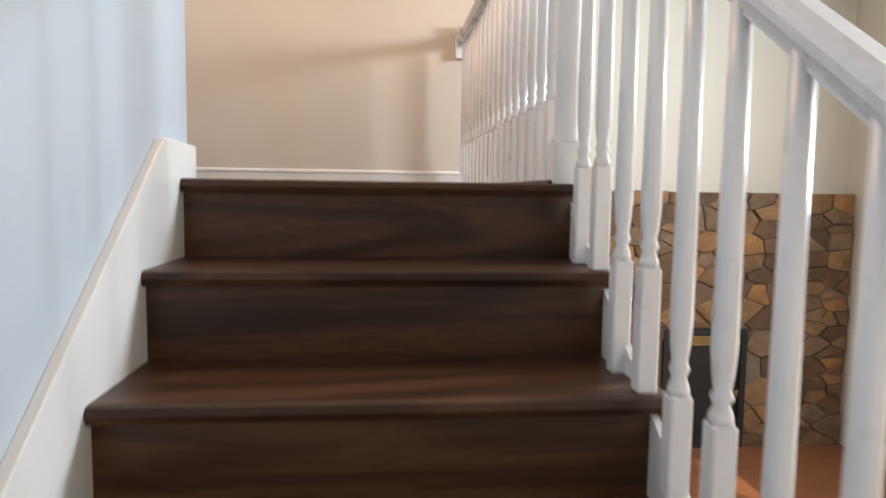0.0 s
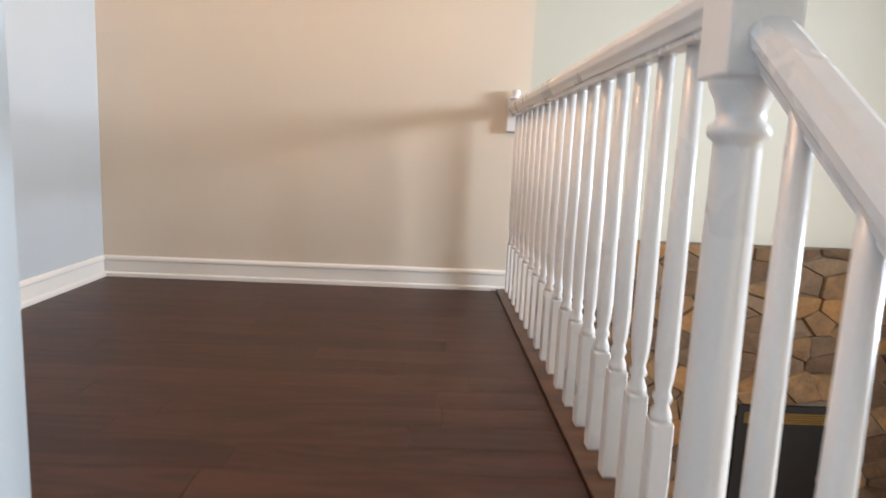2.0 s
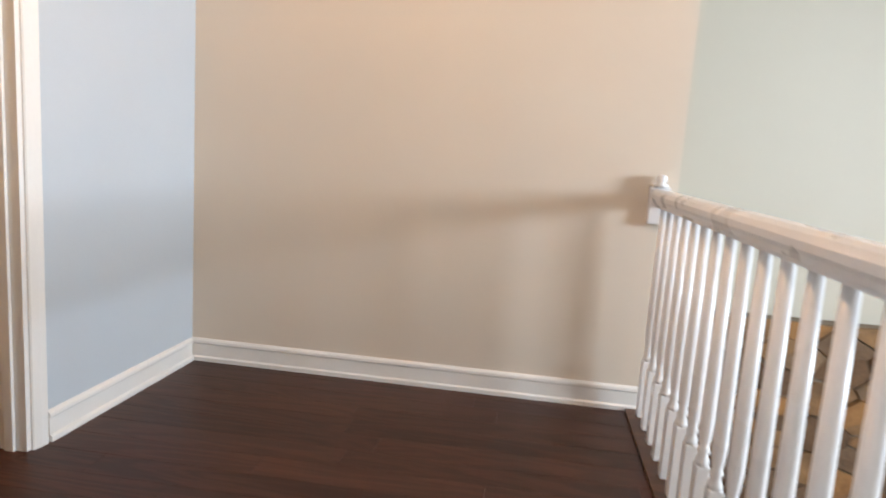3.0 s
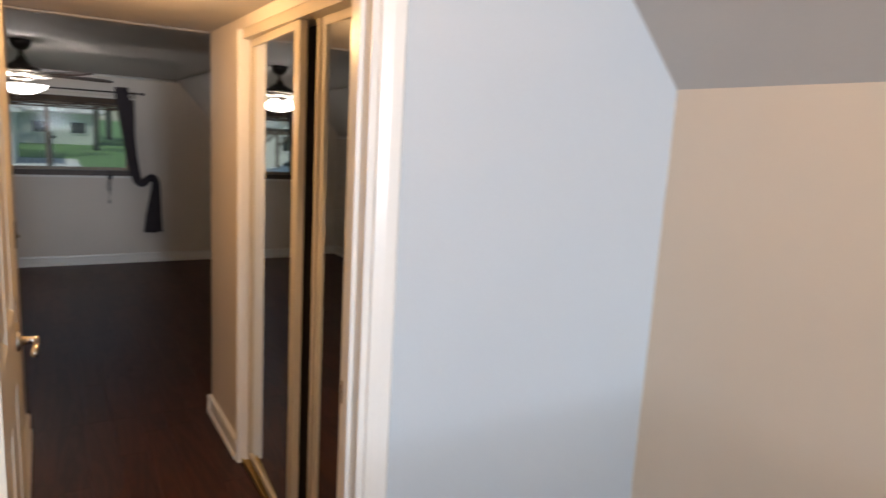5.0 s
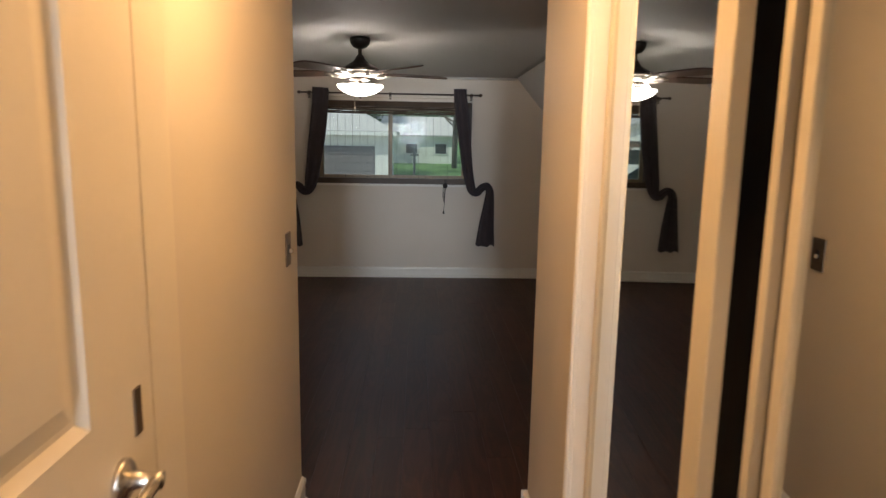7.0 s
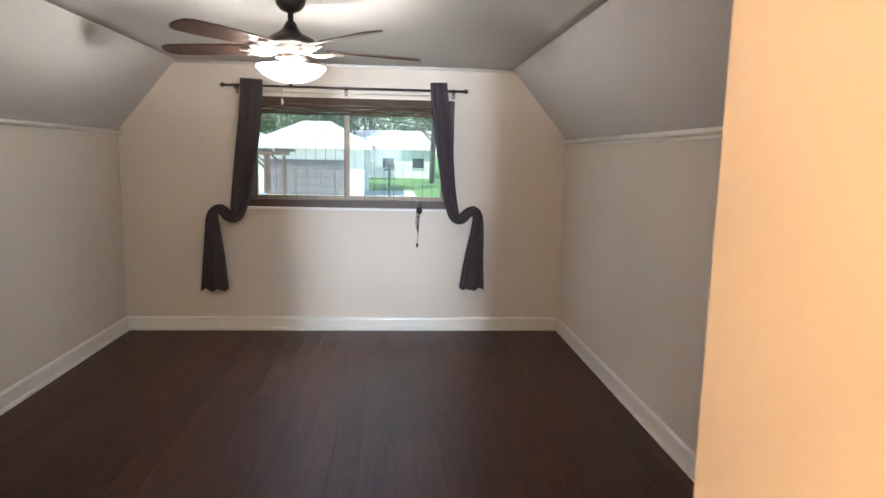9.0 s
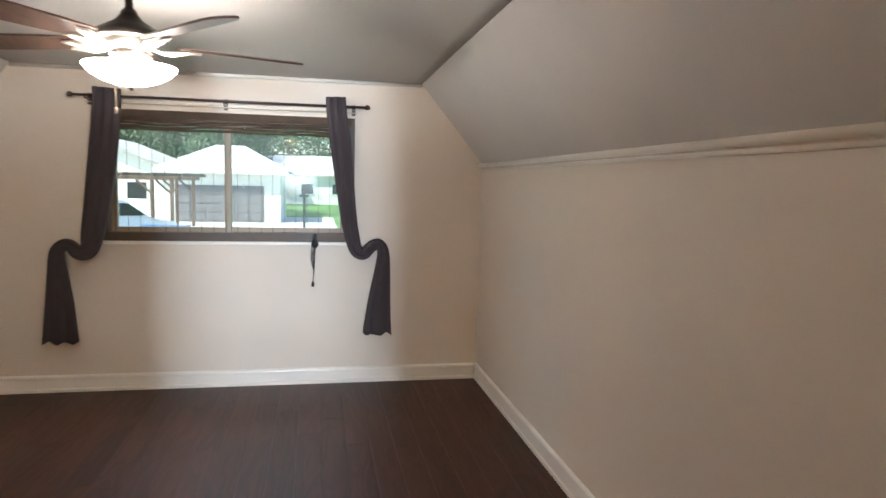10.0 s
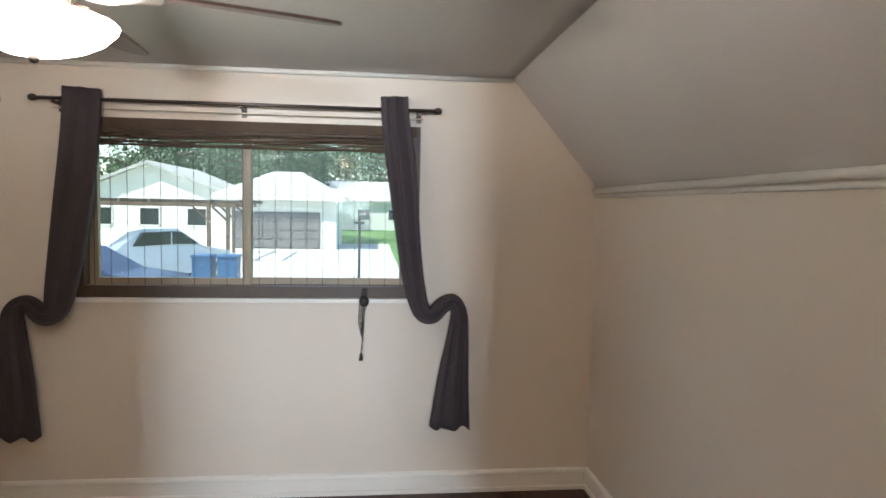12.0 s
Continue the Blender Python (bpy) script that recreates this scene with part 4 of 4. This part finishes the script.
GX = -42.5
garage = gable_house("garage", GX - 7, GX, -6.9, -0.6, 2.9, 1.6, "hip", "pale detached garage with a wide grey door")
gd = part("garage_door", boxes((GX, GX + 0.03, -6.2, -1.5, 0.05, 2.10)), M_GDOOR, garage, "grey panelled garage door")
for k in range(4):
    for j in range(6):
        part("panel", box(GX + 0.03, GX + 0.055, -6.15 + j * 0.775, -6.15 + j * 0.775 + 0.7, 0.1 + k * 0.5, 0.1 + k * 0.5 + 0.43, 0.02, 1), M_GDOOR, gd)
part("fascia", box(GX + 0.40, GX + 0.48, -7.35, -0.15, 2.75, 2.98), M_TRIM, garage)
house = gable_house("house", -60, GX - 6, -17.3, -8.0, 3.0, 1.95, "x", "pale neighbouring house with a gable roof")
for y in (-16.2, -13.3, -10.4):
    windowed(house, GX - 6.0, y, 1.0, 1.3, 1.2)
far = gable_house("house", -82, -74, -4.5, 5.5, 3.0, 2.0, "y", "pale house far across the lawn")
for y in (-3.2, -0.2, 3.0):
    windowed(far, -74.0, y, 1.0, 1.4, 1.2)

port = thing("carport", pose(0, 0, GROUND), "brown timber carport with braced posts", "carport")
for x in (-34.0, -39.0):
    part("beam", box(x - 0.08, x + 0.08, -14, -4.4, 2.35, 2.52), M_POST, port)
    for y in (-13.6, -5.5, -4.7):
        part("post", box(x - 0.07, x + 0.07, y - 0.07, y + 0.07, 0.02, 2.35), M_POST, port)
        part("brace", tube([(x, y, 1.75), (x, y - 0.65, 2.35)], 0.05, 6), M_POST, port)
for k in range(9):
    y = -13.8 + k * 1.2
    part("rafter", box(-39.4, -33.6, y - 0.04, y + 0.04, 2.52, 2.66), M_POST, port)


def vehicle(name, m, paint, suv, label):
    c = thing(name, m, label, "car")
    h = 0.22 if suv else 0.0
    prof = [(-2.25, 0.45), (-2.3, 0.75), (-2.2, 0.98 + h), (-1.95, 1.02 + h), (-1.35, 1.42 + h), (-0.9, 1.50 + h), (0.2, 1.50 + h), (1.0, 1.02 + h * 0.7), (1.9, 0.90 + h * 0.5), (2.25, 0.70), (2.28, 0.42), (-2.2, 0.32)]
    bm = bmesh.new()
    rings = []
    for x, f in ((-0.86, 0.94), (-0.8, 1.0), (0.8, 1.0), (0.86, 0.94)):
        rings.append([bm.verts.new((a * (0.97 + 0.03 * f), x * (0.80 if z > 1.1 + h * 0.6 else 1.0), z)) for a, z in prof])
    for lo, hi in zip(rings, rings[1:]):
        for k in range(len(prof)):
            j = (k + 1) % len(prof)
            bm.faces.new((lo[k], lo[j], hi[j], hi[k]))
    bm.faces.new(rings[0])
    bm.faces.new(rings[-1][::-1])
    bmesh.ops.recalc_face_normals(bm, faces=bm.faces[:])
    body = part("body", bm, paint, c)
    for s in (-1, 1):
        for pts in ([(-1.25, 1.02 + h), (-0.95, 1.40 + h), (-0.1, 1.42 + h), (-0.1, 1.04 + h)], [(0.0, 1.04 + h), (0.0, 1.42 + h), (0.25, 1.40 + h), (0.85, 1.02 + h)]):
            part("side_window", prism(pts, 1, s * 0.72, s * 0.835), M_CARGLASS, c)
        for x in (-1.4, 1.4):
            w = part("wheel", smooth(lathe([(0.33, -0.1), (0.34, -0.06), (0.34, 0.06), (0.33, 0.1)], 20, 1, (x, s * 0.78, 0.34))), M_TYRE, c)
            part("rim", smooth(lathe([(0.20, -0.11), (0.21, 0.0), (0.20, 0.11)], 16, 1, (x, s * 0.78, 0.34))), M_NICKEL, w)
        part("tail_lamp", box(-2.32, -2.2, s * 0.62 - 0.12, s * 0.62 + 0.12, 0.82 + h, 1.02 + h, 0.02), M_RED, c, "red tail lamp")
        part("headlight", box(2.12, 2.27, s * 0.62 - 0.14, s * 0.62 + 0.14, 0.66, 0.80, 0.02), M_CARGLASS, c)
    part("bumper", box(-2.36, -2.2, -0.8, 0.8, 0.42, 0.62, 0.04), paint, c)
    return c


vehicle("car", pose(-25.8, -5.0, GROUND + 0.03, 0, 0, 140), M_WHITECAR, True, "silver-white parked estate car under the carport")
vehicle("car", pose(-20.0, -4.75, GROUND + 0.03, 0, 0, 86), M_BLUECAR, False, "dark blue saloon car parked on the drive")
for k, y in enumerate((-3.35, -2.65)):
    b = thing("wheelie_bin", pose(-24.6, y, GROUND + 0.03), "blue plastic wheeled rubbish bin", "bin", "bins by the drive")
    part("body", prism([(-0.25, 0.05), (0.25, 0.05), (0.3, 0.95), (-0.3, 0.95)], 1, -0.27, 0.27, 0.02), M_BIN, b)
    part("lid", box(-0.33, 0.33, -0.30, 0.30, 0.95, 1.02, 0.02), M_BIN, b)
    for s in (-1, 1):
        part("wheel", smooth(lathe([(0.10, -0.03), (0.10, 0.03)], 12, 1, (-0.24, s * 0.24, 0.10))), M_TYRE, b)

pole = thing("yard_pole", pose(-27.0, 1.0, GROUND), "thin dark metal pole standing on the lawn", "pole")
part("shaft", smooth(lathe([(0.075, 0.0), (0.075, 0.05), (0.050, 0.07), (0.045, 2.05), (0.05, 2.06), (0.05, 2.12), (0.0, 2.14)], 12)), M_CARGLASS, pole)
part("bracket", box(-0.04, 0.04, -0.16, 0.16, 1.92, 2.0, 0.01), M_CARGLASS, pole)


def tree(m, height, spread, seed, low=0.35):
    t = thing("tree", m, "leafy green broad tree with a brown trunk", "tree", "garden trees")
    r = random.Random(seed)
    part("trunk", smooth(tube([(0, 0, -0.1), (0.1, 0.05, height * 0.25), (0.0, 0.15, height * 0.5), (0.1, 0, height * 0.75)], height * 0.022, 8)), M_BARK, t)
    for k in range(6):
        a = r.uniform(0, 6.28)
        z = height * r.uniform(0.3, 0.55)
        part("limb", tube([(0, 0, z), (math.cos(a) * spread * 0.4, math.sin(a) * spread * 0.4, z + height * 0.1), (math.cos(a) * spread * 0.8, math.sin(a) * spread * 0.8, z + height * 0.12)], height * 0.008, 5), M_BARK, t)
    clumps = []
    for k in range(26):
        a, d = r.uniform(0, 6.28), spread * r.random() ** 0.5
        clumps.append((math.cos(a) * d, math.sin(a) * d, height * (low + (1 - low) * r.random() ** 1.1 * (1.05 - 0.35 * (d / spread) ** 2)), spread * r.uniform(0.18, 0.34)))
    vs, fs = [], []
    for cx, cy, cz, cr in clumps:
        for q in range(300):
            d = Vector((r.gauss(0, 1), r.gauss(0, 1), r.gauss(0, 0.7))).normalized() * cr * r.uniform(0.5, 1.1)
            u = Vector((r.gauss(0, 1), r.gauss(0, 1), r.gauss(0, 1))).normalized()
            v = u.orthogonal().normalized()
            s = spread * r.uniform(0.016, 0.034)
            c = Vector((cx, cy, cz)) + d
            n = len(vs)
            vs += [c + u * s, c + v * s * 0.6, c - u * s, c - v * s * 0.6]
            fs.append((n, n + 1, n + 2, n + 3))
    me = bpy.data.meshes.new("crown")
    me.from_pydata([tuple(v) for v in vs], [], fs)
    me.materials.append(M_LEAF)
    crown = new("crown", me)
    crown.parent = t
    tagged(crown, "clumped green leaves")
    return t


tree(pose(-53, -5.6, GROUND), 10.5, 4.8, 1, 0.40)
tree(pose(-72, -9.5, GROUND), 15, 6.5, 12, 0.2)
tree(pose(-70, -20, GROUND), 15, 7.0, 13, 0.2)
tree(pose(-96, 8, GROUND), 17, 9.0, 14, 0.15)
tree(pose(-98, -14, GROUND), 18, 9.0, 15, 0.15)
tree(pose(-62, 4.5, GROUND), 11, 5.0, 2, 0.45)
tree(pose(-66, 13, GROUND), 10, 5.0, 3)
tree(pose(-88, -2, GROUND), 14, 8.0, 5)
tree(pose(-92, 18, GROUND), 14, 8.5, 6)
tree(pose(-90, 34, GROUND), 13, 8.0, 7)
tree(pose(-86, -22, GROUND), 14, 8.0, 8)
tree(pose(-33, 8.2, GROUND), 9.0, 4.6, 9, 0.55)

# ---- stones of the fireplace wall ----
SX0, SX1, SZ0, SZ1 = 0.10, XR - 0.03, LOW, 0.01
FX0, FX1, FZ = 2.40, 3.30, -1.45
breast = tagged(solid("chimney_breast", boxes((SX0, FX0, YF - 0.16, YF, SZ0, SZ1), (FX1, SX1, YF - 0.16, YF, SZ0, SZ1), (FX0, FX1, YF - 0.16, YF, FZ, SZ1), (FX0, FX1, YF - 0.03, YF, SZ0, FZ)), M_MORTAR), "fieldstone fireplace wall in brown and grey", "fireplace", kind="structure")
rs = random.Random(21)
FLAT = 1.7            # stones lie flat: wider than high
sites = []
for _ in range(6000):
    p = (rs.uniform(SX0, SX1), rs.uniform(SZ0, SZ1) * FLAT)
    size = rs.choice((0.15, 0.24, 0.34, 0.48, 0.62))
    if all((p[0] - q[0]) ** 2 + (p[1] - q[1]) ** 2 > ((size + q[2]) / 2) ** 2 * 0.9 for q in sites):
        sites.append((*p, size))


def clip(poly, px, pz, nx, nz):
    out = []
    for i in range(len(poly)):
        a, b = poly[i], poly[(i + 1) % len(poly)]
        da, db = (a[0] - px) * nx + (a[1] - pz) * nz, (b[0] - px) * nx + (b[1] - pz) * nz
        if da <= 0:
            out.append(a)
        if da * db < 0:
            t = da / (da - db)
            out.append((a[0] + (b[0] - a[0]) * t, a[1] + (b[1] - a[1]) * t))
    return out


for s in sites:
    if FX0 - 0.05 < s[0] < FX1 + 0.05 and s[1] < (FZ + 0.04) * FLAT:
        continue
    poly = [(SX0, SZ0 * FLAT), (SX1, SZ0 * FLAT), (SX1, SZ1 * FLAT), (SX0, SZ1 * FLAT)]
    for q in sites:
        if q is not s and abs(q[0] - s[0]) < 1.0 and abs(q[1] - s[1]) < 1.2:
            dx, dz = q[0] - s[0], q[1] - s[1]
            d = math.hypot(dx, dz)
            g = 0.0035 / d
            poly = clip(poly, s[0] + dx * (0.5 - g), s[1] + dz * (0.5 - g), dx / d, dz / d)
    if len(poly) < 3:
        continue
    poly = [(a + rs.uniform(-0.012, 0.012), b / FLAT + rs.uniform(-0.010, 0.010)) for a, b in poly]
    c = (sum(p[0] for p in poly) / len(poly), sum(p[1] for p in poly) / len(poly))
    out = rs.uniform(0.012, 0.05)
    bm = bmesh.new()
    back = [bm.verts.new((p[0] - c[0], 0.0, p[1] - c[1])) for p in poly]
    mid = [bm.verts.new(((p[0] - c[0]) * 0.98, -out * 0.7, (p[1] - c[1]) * 0.98)) for p in poly]
    front = [bm.verts.new(((p[0] - c[0]) * 0.94, -out + rs.uniform(-0.006, 0.006), (p[1] - c[1]) * 0.94)) for p in poly]
    for lo, hi in ((back, mid), (mid, front)):
        for k in range(len(poly)):
            j = (k + 1) % len(poly)
            bm.faces.new((lo[k], lo[j], hi[j], hi[k]))
    crown = bm.verts.new((rs.uniform(-0.02, 0.02), -out - rs.uniform(0.0, 0.012), rs.uniform(-0.012, 0.012)))
    for k in range(len(poly)):
        bm.faces.new((front[k], front[(k + 1) % len(poly)], crown))
    bmesh.ops.recalc_face_normals(bm, faces=bm.faces[:])
    st = part("stone", bm, M_STONE, breast)
    st.location = (c[0], YF - 0.158, c[1])
fire = thing("fireplace_insert", pose((FX0 + FX1) / 2, YF - 0.18, LOW), "black iron fireplace insert with thin brass louvres", "fireplace")
part("frame", boxes((-0.45, 0.45, -0.02, 0.06, 1.20, 1.26), (-0.45, -0.39, -0.02, 0.06, 0.12, 1.20), (0.39, 0.45, -0.02, 0.06, 0.12, 1.20), (-0.45, 0.45, -0.02, 0.06, 0.0, 0.12)), M_BLACK, fire, "black iron frame")
part("firebox", boxes((-0.39, 0.39, 0.03, 0.05, 0.12, 1.20)), M_BLACK, fire)
for k in range(5):
    part("louvre", box(-0.38, 0.38, 0.0, 0.02, 1.09 + 0.021 * k, 1.10 + 0.021 * k), M_BRASS, fire)

# ---- floor planks ----
floor_ob = bpy.data.objects["floor_upper"]
rp = random.Random(11)
cache = {}


def planks(x0, x1, y0, y1, width=0.127):
    y = y0
    while y < y1 - 0.01:
        w = min(width, y1 - y)
        x = x0 - rp.uniform(0, 0.9)
        while x < x1:
            length = rp.choice((0.75, 1.0, 1.22, 1.5))
            a, b = max(x, x0), min(x + length, x1)
            x += length
            if b - a < 0.02:
                continue
            key = (round(b - a, 3), round(w, 3))
            if key not in cache:
                bm = bmesh.new()
                hx, hy, e = (b - a) / 2 - 0.0004, w / 2 - 0.0004, 0.0004
                lo = [bm.verts.new(p) for p in ((-hx, -hy, -0.0135), (hx, -hy, -0.0135), (hx, hy, -0.0135), (-hx, hy, -0.0135))]
                md = [bm.verts.new(p) for p in ((-hx, -hy, -e), (hx, -hy, -e), (hx, hy, -e), (-hx, hy, -e))]
                hi = [bm.verts.new(p) for p in ((-hx + e, -hy + e, 0), (hx - e, -hy + e, 0), (hx - e, hy - e, 0), (-hx + e, hy - e, 0))]
                for p, q in ((lo, md), (md, hi)):
                    for k in range(4):
                        bm.faces.new((p[k], p[(k + 1) % 4], q[(k + 1) % 4], q[k]))
                bm.faces.new(hi)
                me = bpy.data.meshes.new("plank")
                bm.to_mesh(me)
                bm.free()
                me.materials.append(M_PLANK)
                cache[key] = me
            ob = new("plank", cache[key])
            ob.parent = floor_ob
            ob.location = ((a + b) / 2, y + w / 2, 0)
        y += w


planks(XL, -0.045, 0.086, YK)
planks(XL, XS - 0.12, -0.9, 0.086)
planks(XP, XL, YH0, YH1)
planks(XW, XP, YB, YR)
